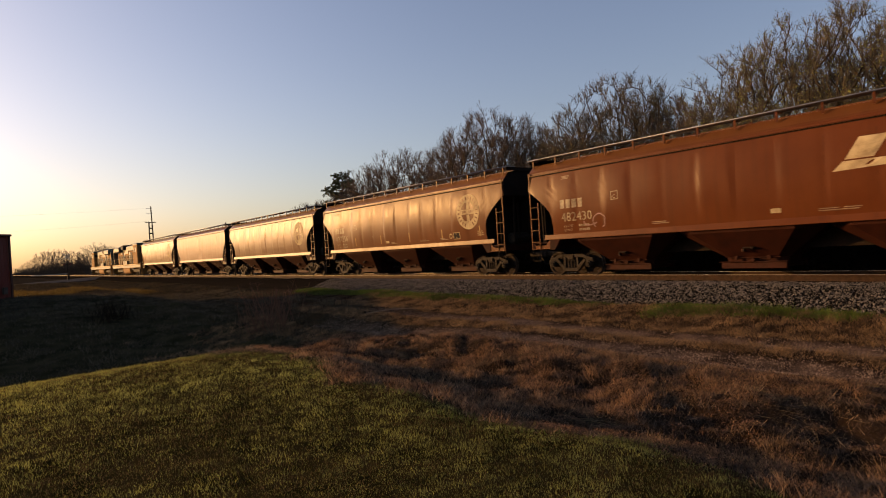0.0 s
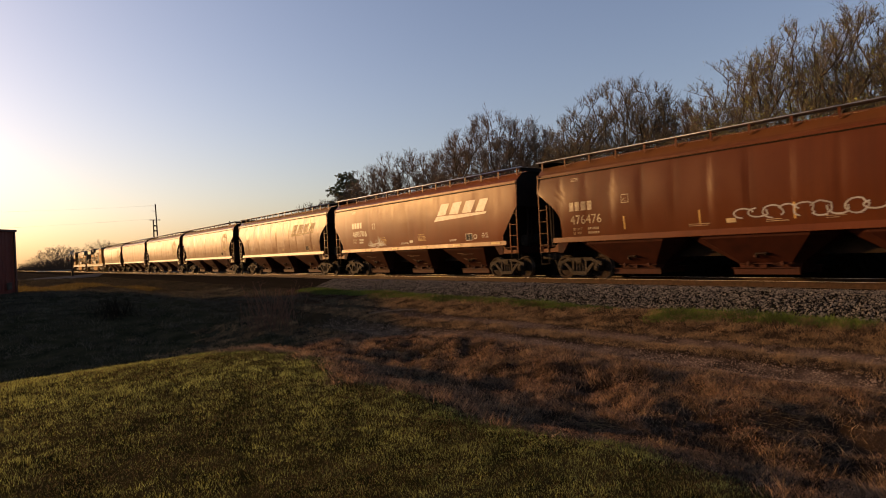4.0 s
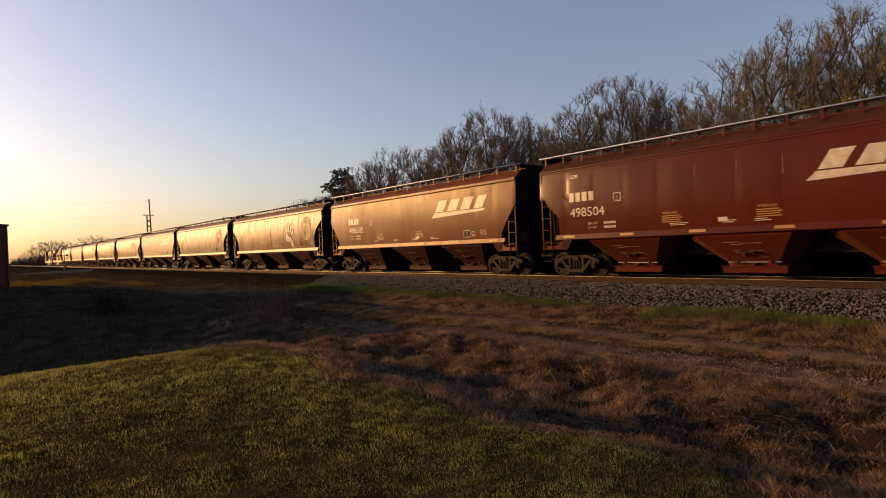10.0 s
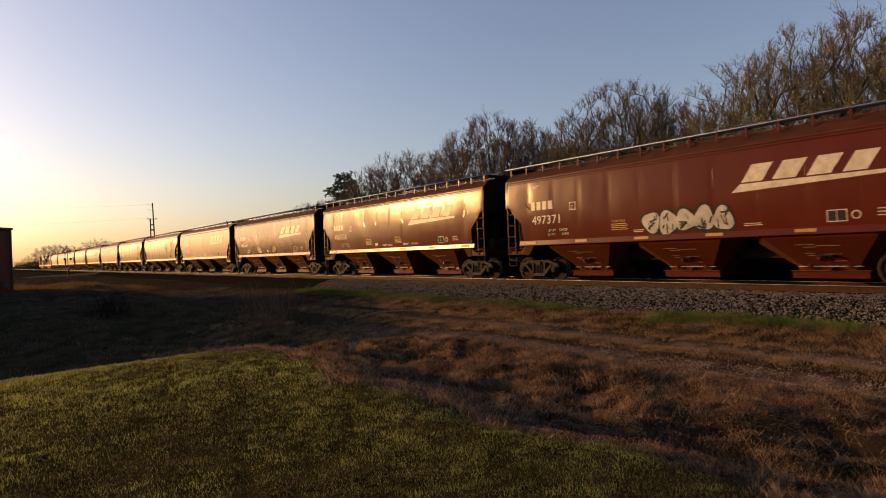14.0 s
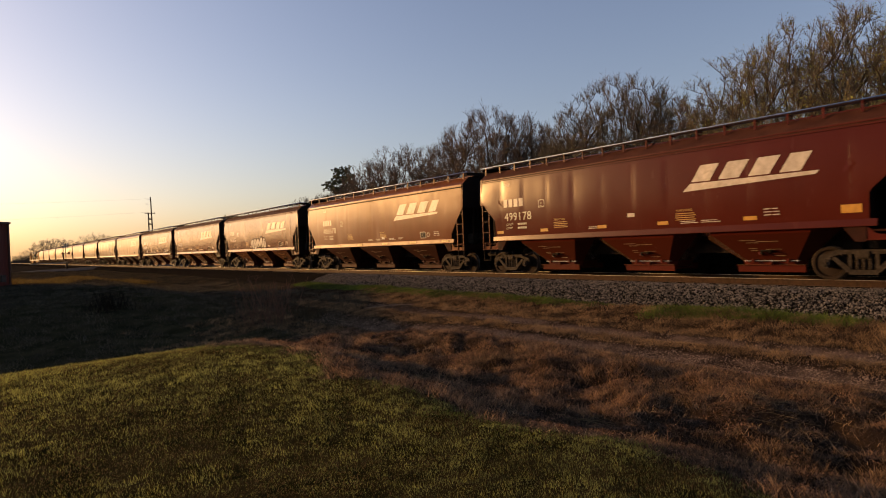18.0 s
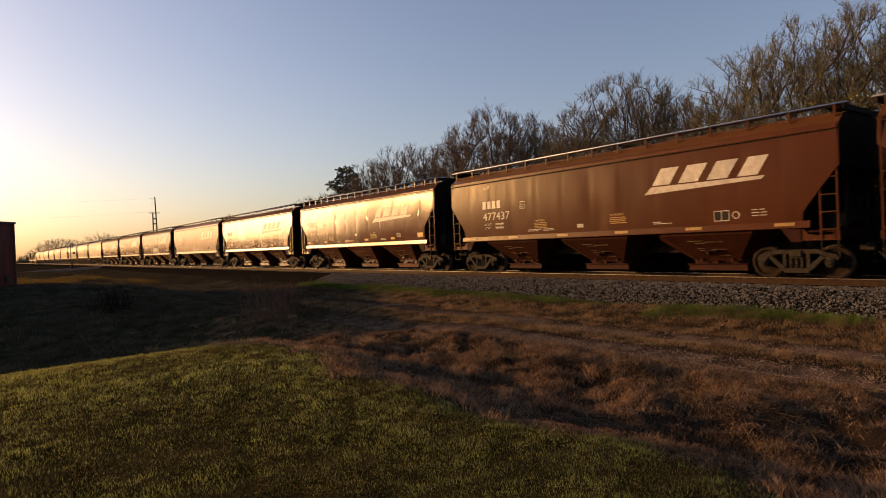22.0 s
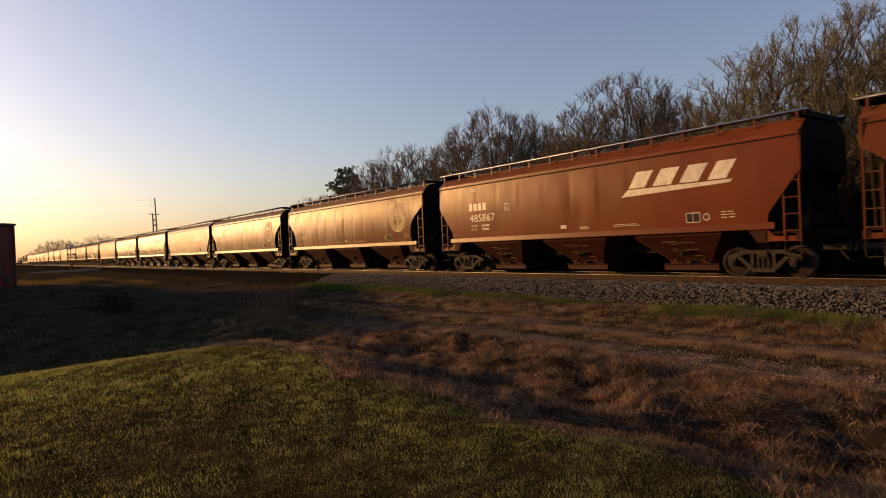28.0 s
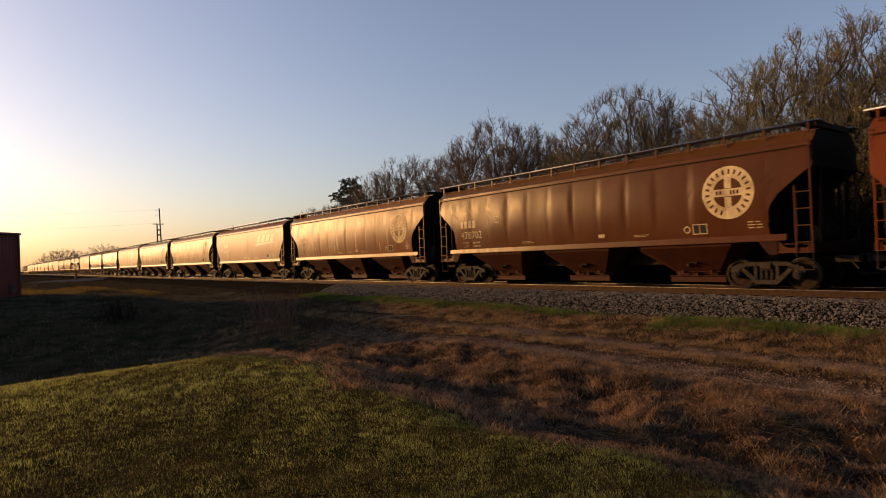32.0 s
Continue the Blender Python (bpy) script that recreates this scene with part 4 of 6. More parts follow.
def bars(rects):
    """Plain flat strips from (u0, v0, u1, v1), cut so that they follow a curved side."""
    flat, faces = [], []
    for u0, v0, u1, v1 in rects:
        n, m = max(1, int((v1 - v0) / 0.2)), max(1, int((u1 - u0) / 0.3))
        o = len(flat)
        flat += [(u0 + (u1 - u0) * j / m, v0 + (v1 - v0) * k / n) for k in range(n + 1) for j in range(m + 1)]
        faces += [(o + (m + 1) * k + j, o + (m + 1) * k + j + 1, o + (m + 1) * (k + 1) + j + 1, o + (m + 1) * (k + 1) + j) for k in range(n) for j in range(m)]
    return flat, faces


def decals(car, kind, number, logo, stripes, seed):
    length = SHAPE[kind][0]
    r = random.Random(seed)
    white, ink = (CREAM, FADED) if kind == "round" else (DECAL, DECAL)
    low = 2.08 if kind == "round" else 2.32
    start = {"round": -1.72, "plain": -2.25, "fresh": -1.50}[kind]
    drop = 0.07 if kind == "fresh" else 0.0  # the newer cars carry their lettering a little lower

    bright = YELLOW if kind == "fresh" else OLD_YELLOW

    def put(name, shape, y, z, h, m, label="", slant=0.0):
        ob = part(name, stuck(kind, shape[0], shape[1], y, z, h, slant), m, car, label)
        if name in ("weights", "stencil", "small_stencil", "build_stencil", "owner_mark", "logo", "car_number", "load_limit", "light_weight", "weight", "warning_word", "placard_frame"):
            tagged(ob, label, kind="stuff")

    if number:
        wide = {"fresh": 1.1, "plain": 1.17, "round": 1.0}[kind]
        put("owner_mark", bars([(w * k * 0.84, 0, w * (k * 0.84 + 0.60), 1) for k in range(4) for w in (min(wide, 1.1),)]), start, low + 0.52, 0.33, ink, "four plain white blocks")
        put("car_number", (WORDS[number][0] * (wide, 1.0), WORDS[number][1]), start - 0.02, low + 0.02 - drop, 0.48, ink, "stencilled car number")
        off, fall = (0.85, 0.36) if kind == "fresh" and stripes != 3 else (0.1, 0.24 if kind == "fresh" else 0.20)
        put("load_limit", WORDS["LD LMT"], start - off, low - fall, 0.13, ink)
        put("light_weight", WORDS["LT WT"], start - off, low - fall - 0.16, 0.13, ink)
        if number in WEIGHTS:
            for k, w in enumerate(WEIGHTS[number]):
                put("weight", WORDS[w], start - off - 0.60 - 0.12 * k, low - fall - 0.16 * k, 0.13, ink)
        else:
            put("weights", bars([(k * 0.75, z, k * 0.75 + 0.5, z + 0.75) for k in range(6) for z in (0, 1.35)]), start - off - 0.7, low - fall - 0.16, 0.115, ink)
        put("build_stencil", bars([(0, 0, 6, 0.35), (0.6, 0.8, 6, 1.15), (0.3, 1.6, 6.3, 1.95)]), start - 0.05, 3.72, 0.06, ink)
        box_rects = [(0, 0, 1, 0.07), (0, 0.93, 1, 1), (0, 0.07, 0.07, 0.93), (0.93, 0.07, 1, 0.93)]
        put("panel_mark", bars(box_rects), start - (2.0 if kind == "fresh" else 2.35), 2.72, 0.30, ink)
        put("panel_letter", WORDS["C"], start - (2.08 if kind == "fresh" else 2.43), 2.77, 0.18, ink)
    if logo == "wing":
        c = -length + (5.98 if kind == "fresh" else 5.85)
        rects = [(0.0, 0, 1.2, 1), (1.75, 0, 3.0, 1), (3.55, 0, 4.75, 1), (5.3, 0, 6.4, 1)]
        put("logo", bars(rects), c - 0.30, 3.03, 0.50 if kind == "fresh" else 0.54, white, "slanted plain white block logo", 0.62)
        flat = [p for k in range(25) for p in ((6.45 * k / 24, 0.24 * k / 24), (0.42 + 6.18 * k / 24, 0.40))]
        faces = [(2 * k, 2 * k + 2, 2 * k + 3, 2 * k + 1) for k in range(24)]
        put("logo_stripe", (flat, faces), c, 2.75, 0.60, white, "tapered white underline")
    if logo == "disc":
        cy, cz, ro = -length + 2.35, 2.95, 0.80
        n = 40
        flat, faces = [], []
        for k in range(n):
            a = 2 * math.pi * k / n
            for q in (0.56, 0.78, 1.0):
                flat.append((q * math.cos(a), q * math.sin(a)))
        for k in range(n):
            for j in (0, 1):
                a, b = 3 * k + j, 3 * ((k + 1) % n) + j
                faces.append((a, a + 1, b + 1, b))
        for u0, v0, u1, v1 in ((-0.13, -0.55, 0.13, -0.16), (-0.13, 0.16, 0.13, 0.55), (-0.56, -0.14, 0.56, 0.14)):
            strip, cells = bars([(u0, v0, u1, v1)])
            faces += [tuple(i + len(flat) for i in c) for c in cells]
            flat += strip
        put("round_emblem", (flat, faces), cy, cz, ro, white, "faded cream ring emblem with a cross")
        ringed, rf2 = [], []
        for k in range(22):
            a = 2 * math.pi * (k + 0.3) / 22
            if k in (16, 17):
                continue
            o = len(ringed)
            for q, w in ((0.70, -0.05), (0.88, -0.05), (0.88, 0.05), (0.70, 0.05)):
                ringed.append((q * math.cos(a + w), q * math.sin(a + w)))
            rf2.append((o, o + 1, o + 2, o + 3))
        for k in range(7):
            o = len(ringed)
            u = -0.44 + k * 0.13
            ringed += [(u, -0.07), (u + 0.08, -0.07), (u + 0.08, 0.08), (u, 0.08)]
            rf2.append((o, o + 1, o + 2, o + 3))
        bm = stuck(kind, ringed, rf2, cy, cz, ro)
        bmesh.ops.translate(bm, vec=(-0.004, 0, 0), verts=bm.verts)
        tagged(part("emblem_lettering", bm, PAINT[kind], car), kind="stuff")
    if number:
        # plate frames and small stencils near the rear of the side
        q = -length + 3.45 if logo == "wing" else -length + 3.55
        plate = [(0, 0, 1.5, 0.08), (0, 0.92, 1.5, 1), (0, 0.08, 0.07, 0.92), (1.43, 0.08, 1.5, 0.92), (0.7, 0.08, 0.76, 0.92)]
        if stripes != 3:
            put("placard_frame", bars(plate), q, 1.74, 0.32, white)
            bm = stuck(kind, *bars([(0.08, 0.1, 1.42, 0.9)]), q, 1.74, 0.32)
            bmesh.ops.translate(bm, vec=(0.003, 0, 0), verts=bm.verts)
            part("placard", bm, INK, car)
            ring = [(q * math.cos(a), q * math.sin(a)) for a in [2 * math.pi * k / 16 for k in range(16)] for q in (0.72, 1.0)]
            cells = [(2 * k, 2 * k + 1, (2 * k + 3) % 32, (2 * k + 2) % 32) for k in range(16)]
            put("round_stamp", (ring, cells), q - 0.68 if logo == "wing" else q + 0.2, 1.90, 0.115, white)
        put("stencil", bars([(0, 0, 2.2, 0.32), (2.8, 0, 5, 0.32), (0, 1, 2.6, 1.32), (3.1, 1, 5, 1.32), (0, 2, 2, 2.32), (2.6, 2, 4.4, 2.32)]), -12.25 if stripes == 3 else q - (1.15 if logo == "wing" else 1.75), 1.86 if stripes == 3 else 1.84, 0.085, white)
        for k in range(4):
            y = r.uniform(-length + 4.5, -5)
            put("small_stencil", bars([(0, 0, r.uniform(5, 11), 0.35), (0, 0.8, r.uniform(5, 9), 1.15)]), y, 1.76, 0.065, ink)
        put("white_tag", bars([(0, 0, 2.2, 1)]), -7.65 if stripes == 3 else -length / 2 + r.uniform(-1.5, 1.5), 2.08 if stripes == 3 else 1.80, 0.13, white)
    if stripes >= 2:
        for k, y in enumerate((-1.0, -3.55, -6.35, -8.8, -11.65, -14.2) if stripes == 3 else [-1.1 - k * (length - 2.8) / 5 for k in range(6)]):
            if stripes == 3:
                put("reflector", bars([(0, 0, 3.4 if k < 5 else 2.2, 1)]), y, 1.75 if k < 5 else 1.80, 0.115 if k < 5 else 0.22, bright)
            else:
                bm = bmesh.new()
                x = side_x(kind, SILL_Z) - 0.040
                box(bm, (x, y - 0.3, 1.55), (0.006, 0.55, 0.09))
                part("reflector", bm, OLD_YELLOW, car)
        for y in ((-4.3, -9.5) if stripes == 3 else (-5.4, -length + 7.3)):
            put("warning_word", WORDS["WARNING"], y, 2.14, 0.115, OLD_YELLOW)
            for k in range(4):
                put("warning_line", bars([(0, 0, 0.70 - 0.05 * (k % 2), 0.026)]), y + 0.03, 1.87 + 0.065 * k, 1.0, OLD_YELLOW)
    elif stripes == 1:
        for k in range(5):
            y = -4.1 - k * 2.8
            put("reflector", bars([(0, 0, 0.14, 1)]), y, 1.80, 0.46, bright)


def scrawl(car, kind, y, z, h, wide, seed, m, name="graffiti", label="sprayed scribble"):
    """Meaningless looping spray strokes."""
    r = random.Random(seed)
    flat, faces = [], []
    n = int(wide / 0.42)
    w = 0.022
    for k in range(n):
        px, pts = k * 0.42 / h, []
        a0, turns, amp = r.uniform(0, 6), r.choice((-1, 1)) * r.uniform(2.5, 7), r.uniform(0.2, 0.48)
        for j in range(16):
            a = a0 + turns * j / 15
            pts.append((px + 0.30 / h * (1 + 0.9 * math.cos(a)) * r.uniform(0.9, 1.1), 0.5 + amp * math.sin(a * r.choice((1, 1, 1.02))) + 0.03))
        for j, (u, v) in enumerate(pts):
            t = Vector(pts[min(j + 1, 15)]) - Vector(pts[max(j - 1, 0)])
            nrm = Vector((-t.y, t.x)).normalized() * (w / h)
            flat += [(u + nrm.x, v + nrm.y), (u - nrm.x, v - nrm.y)]
        o = len(flat) - 32
        faces += [(o + 2 * j, o + 2 * j + 1, o + 2 * j + 3, o + 2 * j + 2) for j in range(15)]
    bm = stuck(kind, flat, faces, y, z, h)
    bmesh.ops.translate(bm, vec=(-0.004, 0, 0), verts=bm.verts)
    tagged(part(name, bm, m, car), label, kind="stuff")


LABELS = {"round": "weathered brown grain hopper car", "plain": "faded orange-brown grain hopper car",
          "fresh": "glossy maroon grain hopper car"}
TRAIN = []
plain_cars = {k: hopper_car(k) for k in SHAPE}
used = set()
for k, (kind, y, number, logo, stripes) in enumerate(CARS):
    if kind in used:
        car = copy_thing(plain_cars[kind], pose(TRACK_X, y, 0))
    else:
        TRAIN.append(None)
        used.add(kind)
        car = None
    TRAIN[k:k + 1] = [car]
for kind in SHAPE:
    k = next(i for i, c in enumerate(CARS) if c[0] == kind)
    plain_cars[kind].matrix_basis = pose(TRACK_X, CARS[k][1], 0)
    TRAIN[k] = plain_cars[kind]
for k, (kind, y, number, logo, stripes) in enumerate(CARS):
    decals(TRAIN[k], kind, number, logo, stripes, k)
    words_on = {"disc": " with a round cream emblem", "wing": " with a slanted white logo", "": ""}[logo]
    tagged(TRAIN[k], LABELS[kind] + words_on)
scrawl(TRAIN[6], "round", -8.0, 1.78, 0.5, 4.6, 6, SPRAY, label="thin white sprayed scribble")


def bursts(car, kind):
    """Grey sprayed fans over a row of white strokes along the sill."""
    r = random.Random(8)
    for cy, n, h in ((-4.35, 16, 0.42), (-4.72, 10, 0.26), (-5.22, 22, 0.58), (-5.62, 12, 0.34)):
        flat, faces = [], []
        for k in range(n):
            a = radians(r.uniform(15, 165))
            l0, l1, w = r.uniform(0.05, 0.25) * h, h * r.uniform(0.6, 1.0), 0.010
            dx, dz = math.cos(a), math.sin(a)
            o = len(flat)
            flat += [(dx * l0 - dz * w, dz * l0 + dx * w), (dx * l0 + dz * w, dz * l0 - dx * w), (dx * l1 + dz * w, dz * l1 - dx * w), (dx * l1 - dz * w, dz * l1 + dx * w)]
            faces.append((o, o + 1, o + 2, o + 3))
        bm = stuck(kind, flat, faces, cy, 1.72, 1.0)
        bmesh.ops.translate(bm, vec=(-0.003, 0, 0), verts=bm.verts)
        tagged(part("graffiti", bm, FADED if n < 12 else SPRAY, car, "grey sprayed fan of strokes"), kind="stuff")
    scrawl(car, kind, -4.3, 1.66, 0.24, 1.5, 15, SPRAY, label="white sprayed strokes along the sill")


bursts(TRAIN[5], "plain")


def repaint(car, kind, other):
    """Gives one car a paint of its own."""
    for ob in car.children_recursive:
        if ob.type == "MESH" and ob.data.materials[0] is PAINT[kind]:
            ob.data = ob.data.copy()
            ob.data.materials[0] = PAINT[other]


repaint(TRAIN[15], "plain", "dull")
for k in (9, 10, 11):
    repaint(TRAIN[k], "fresh", "aged")
for k in (3, 4):
    repaint(TRAIN[k], "round", "rust")
for k in (16, 20):
    repaint(TRAIN[k], "round", "old")
tagged(TRAIN[4], "rust-orange grain hopper car with a slanted white logo")
tagged(TRAIN[15], "dull dark brown grain hopper car with a slanted white logo")


def bubbles(car, kind, y, z, h, n, seed):
    """A row of fat sprayed blobs with dark edges and inner strokes."""
    r = random.Random(seed)
    for grow, lift, m, name in ((1.24, 0.0, INK, "graffiti_outline"), (1.0, -0.004, SPRAY, "graffiti")):
        r.seed(seed)
        for k in range(n):
            cx, cz, rx, rz, a = 0.55 + k * 0.86, 0.5 + r.uniform(-0.05, 0.08), r.uniform(0.42, 0.5) * grow, r.uniform(0.46, 0.56) * grow, r.uniform(-0.3, 0.3)
            flat = []
            for j in range(20):
                t = 2 * math.pi * j / 20
                q = 1 + 0.12 * math.sin(3 * t + k)
                u, v = rx * q * math.cos(t), rz * q * math.sin(t)
                flat.append((cx + u * math.cos(a) - v * math.sin(a), cz + u * math.sin(a) + v * math.cos(a)))
            bm = stuck(kind, flat, [tuple(range(20))], y, z, h)
            bmesh.ops.translate(bm, vec=(lift - 0.0006 * k, 0, 0), verts=bm.verts)
            part(name, bm, m, car, "white bubble-like sprayed shape" if m is SPRAY else "dark sprayed edge")
    r.seed(seed + 1)
    flat, faces = [], []
    for k in range(n):
        for j in range(7):
            u, v, t, l = 0.3 + k * 0.86 + r.uniform(-0.1, 0.55), r.uniform(0.15, 0.85), r.uniform(0, 2.75), r.uniform(0.08, 0.24)
            dx, dz, w = math.cos(t) * l, math.sin(t) * l, 0.05
            o = len(flat)
            flat += [(u - dx - dz * 0.15, v - dz + dx * 0.15), (u - dx + w, v - dz - w), (u + dx + w, v + dz - w), (u + dx, v + dz)]
            faces.append((o, o + 1, o + 2, o + 3))
    bm = stuck(kind, flat, faces, y, z, h)
    bmesh.ops.translate(bm, vec=(-0.008, 0, 0), verts=bm.verts)
    tagged(part("graffiti_stroke", bm, INK, car), "dark inner strokes", kind="stuff")


bubbles(TRAIN[11], "fresh", -6.6, 1.68, 0.72, 5, 9)

scrawl(TRAIN[4], "round", -2.75, 1.70, 0.60, 0.9, 12, PINK, label="faint pinkish sprayed scribble")


def splash(car, kind):
    """A white sprayed shape: four long lobes over a bent pad, edged in black."""
    lobes = ((0.16, 1.12, 0.30, 0.12, 0.27), (0.44, 1.27, 0.08, 0.12, 0.31), (0.78, 1.20, -0.35, 0.11, 0.31), (1.02, 0.93, -0.80, 0.10, 0.24),
             (0.26, 0.62, 0.9, 0.24, 0.25), (0.58, 0.52, -0.15, 0.30, 0.20), (0.88, 0.24, 0.25, 0.17, 0.30))
    for grow, lift, m, name in ((0.045, 0.0, INK, "graffiti_outline"), (0.0, -0.004, SPRAY, "graffiti")):
        for j, (cx, cz, a, rx, rz) in enumerate(lobes):
            flat = []
            for k in range(18):
                t = 2 * math.pi * k / 18
                x, z = (rx + grow) * math.cos(t), (rz + grow) * math.sin(t)
                flat.append((cx + x * math.cos(a) - z * math.sin(a), cz + x * math.sin(a) + z * math.cos(a)))
            bm = stuck(kind, flat, [tuple(range(18))], -11.25, 1.72, 1.12)
            bmesh.ops.translate(bm, vec=(lift - 0.0006 * j, 0, 0), verts=bm.verts)
            part(name, bm, m, car, "white sprayed lobe" if m is SPRAY else "dark sprayed edge")


splash(TRAIN[7], "round")


def locomotive():
    """A long-hood diesel seen far down the line."""
    L = 22.3
    ob = root("diesel_locomotive", "orange and dark green diesel locomotive", "locomotive", "locomotives of the grain train")
    bm = bmesh.new()
    box(bm, (0, -L / 2, 1.36), (3.0, L - 0.8, 0.34), bevel=0.03)
    part("deck", bm, LOCO_D, ob)
    bm = bmesh.new()
    box(bm, (0, -12.2, 2.60), (1.9, 15.0, 2.15), bevel=0.06)
    part("hood", bm, LOCO_O, ob)
    # dark band along the hood, its upper shade put into the paint
    bm = bmesh.new()
    box(bm, (0, -12.2, 4.06), (1.94, 14.9, 0.78), bevel=0.10)
    part("hood_top", bm, LOCO_D, ob)
    bm = bmesh.new()
    box(bm, (0, -18.0, 4.05), (3.0, 4.6, 0.85), bevel=0.15)
    part("radiator", bm, LOCO_D, ob)
    bm = bmesh.new()
    box(bm, (0, -3.3, 3.0), (3.05, 2.9, 2.95), bevel=0.10)
    cab = part("cab", bm, LOCO_O, ob)
    for s in (-1, 1):
        for y in (-2.9, -4.0):
            bm = bmesh.new()
            box(bm, (s * 1.53, y, 3.65), (0.03, 0.75, 0.7), bevel=0.01)
            part("cab_window", bm, GLASS, cab)
    bm = bmesh.new()
    box(bm, (0, -3.3, 4.42), (3.1, 3.0, 0.34), bevel=0.10)
    part("cab_roof", bm, LOCO_D, cab)
    bm = bmesh.new()
    prism(bm, [(-0.7, 1.5), (-1.9, 1.5), (-1.9, 3.2), (-1.2, 3.1), (-0.8, 2.6)], -0.95, 0.95)
    part("nose", bm, LOCO_O, ob)
    for s in (-1, 1):
        bm = bmesh.new()
        box(bm, (s * 1.515, -L / 2, 1.62), (0.02, L - 1.0, 0.10))
        part("stripe", bm, LOCO_Y, ob)
        for k in range(9):
            bm = bmesh.new()
            box(bm, (s * 0.965, -6.2 - k * 1.35, 2.7), (0.03, 1.1 if k % 3 else 0.9, 1.7), bevel=0.01)
            part("hood_door", bm, LOCO_D if k % 3 == 0 else LOCO_O, ob)
        for k in range(26):
            bm = bmesh.new()
            box(bm, (s * 0.985, -5.5 - k * 0.52, 2.35), (0.05, 0.10, 1.5), bevel=0.01)
            part("door_post", bm, LOCO_D, ob)
        for y, w in ((-5.6, 0.5), (-8.7, 1.1), (-15.0, 0.9)):
            bm = bmesh.new()
            box(bm, (s * 0.99, y, 2.55), (0.09, w, 1.9), bevel=0.02)
            part("intake_grille", bm, BLACK, ob)
        for y in (-1.2, -L + 1.0):
            bm = bmesh.new()
            for k in range(4):
                box(bm, (s * 1.42, y, 0.45 + 0.27 * k), (0.22, 0.62, 0.04))
            for e in (-0.33, 0.33):
                box(bm, (s * 1.50, y + e, 0.95), (0.04, 0.04, 1.15))
            part("step_well", bm, BLACK, ob)
        bm = bmesh.new()
        box(bm, (s * 1.51, -L / 2, 1.30), (0.03, L - 1.2, 0.26))
        part("side_sill", bm, LOCO_D, ob)
        bm = bmesh.new()
        rod(bm, (s * 1.05, -8.9, 0.98), (s * 1.05, -6.6, 0.98), 0.16, 10)
        part("air_reservoir", bm, STEEL, ob)
        for y, w in ((-6.6, 1.6), (-12.4, 2.6), (-16.4, 1.4)):
            bm = bmesh.new()
            box(bm, (s * 0.985, y, 3.62), (0.05, w, 0.62), bevel=0.01)
            part("louvre", bm, LOCO_D, ob)
        bm = bmesh.new()
        box(bm, (s * 1.2, -L / 2 - 1.0, 1.95), (0.25, 3.2, 0.55), bevel=0.03)
        part("walkway_box", bm, LOCO_D, ob)
        rail_bm = bmesh.new()
        rod(rail_bm, (s * 1.45, -5.0, 2.55), (s * 1.45, -L + 0.7, 2.55), 0.02, 5)
        for k in range(11):
            y = -5.0 - k * (L - 5.7) / 10
            rod(rail_bm, (s * 1.45, y, 1.55), (s * 1.45, y, 2.55), 0.018, 5)
        part("hand_railing", rail_bm, LOCO_Y, ob)
    # tank in the body's orange, so its sunlit look is in the colour
    bm = bmesh.new()
    box(bm, (0, -L / 2, 0.80), (2.7, 5.4, 0.95), bevel=0.2)
    part("fuel_tank", bm, LOCO_O, ob)
    for yc in (-4.9, -L + 4.9):
        b = part("bogie", TRUCK["bolster"], STEEL, ob)
        b.location = (0, yc, 0)
        for s in (-1, 1):
            bm = bmesh.new()
            prism(bm, [(-2.3, 0.55), (2.3, 0.55), (2.3, 0.9), (0.9, 0.95), (-0.9, 0.95), (-2.3, 0.9)], s * 0.98, s * 1.15)
            part("side_frame", bm, STEEL, b)
        for y in (-1.85, 0, 1.85):
            w = part("wheelset", TRUCK["wheel"], WHEEL, b)
            w.location = (0, y, 0.457)
    for y in (0.25, -L - 0.25):
        bm = bmesh.new()
        box(bm, (0, y, 0.86), (0.3, 0.9, 0.26), bevel=0.05)
        part("coupler", bm, STEEL, ob)
    for y in (-0.45, -L + 0.45):
        bm = bmesh.new()
        box(bm, (0, y, 1.35), (3.0, 0.14, 0.9), bevel=0.03)
        box(bm, (0, y, 0.55), (2.9, 0.10, 0.6))
        part("end_plate", bm, LOCO_O, ob)
    bm = bmesh.new()
    box(bm, (0, -11.5, 4.62), (0.9, 1.2, 0.25), bevel=0.04)
    part("exhaust_stack", bm, BLACK, ob)
    for y in (-7.2, -8.9, -16.6, -18.6):
        bm = bmesh.new()
        rod(bm, (0, y, 4.40), (0, y, 4.62), 0.62, 14)
        part("roof_fan", bm, BLACK, ob)
    bm = bmesh.new()
    box(bm, (0, -14.0, 4.30), (2.7, 1.9, 0.75), bevel=0.12)
    part("brake_grid_box", bm, BLACK, ob)
    for at, size in (((0, -1.86, 3.62), (2.3, 0.03, 0.66)), ((0, -4.77, 3.72), (2.8, 0.03, 0.50))):
        bm = bmesh.new()
        box(bm, at, size)
        part("windshield", bm, GLASS, cab)
    bm = bmesh.new()
    box(bm, (0, -L + 0.70, 2.9), (2.6, 0.30, 2.7), bevel=0.08)
    part("rear_hood_end", bm, LOCO_D, ob)
    return ob


# the trailing engine runs with its cab towards the cars
POWER = [(90.59 + 1.2, 180, locomotive()), (90.59 + 2.4 + 44.6, 0, locomotive())]


# ---- what moves ----
def travel(t):
    """How far the train has gone after t seconds."""
    u = t / 16
    return 140.448 * u + 4.981 * u * u - 1.2746 * u ** 3


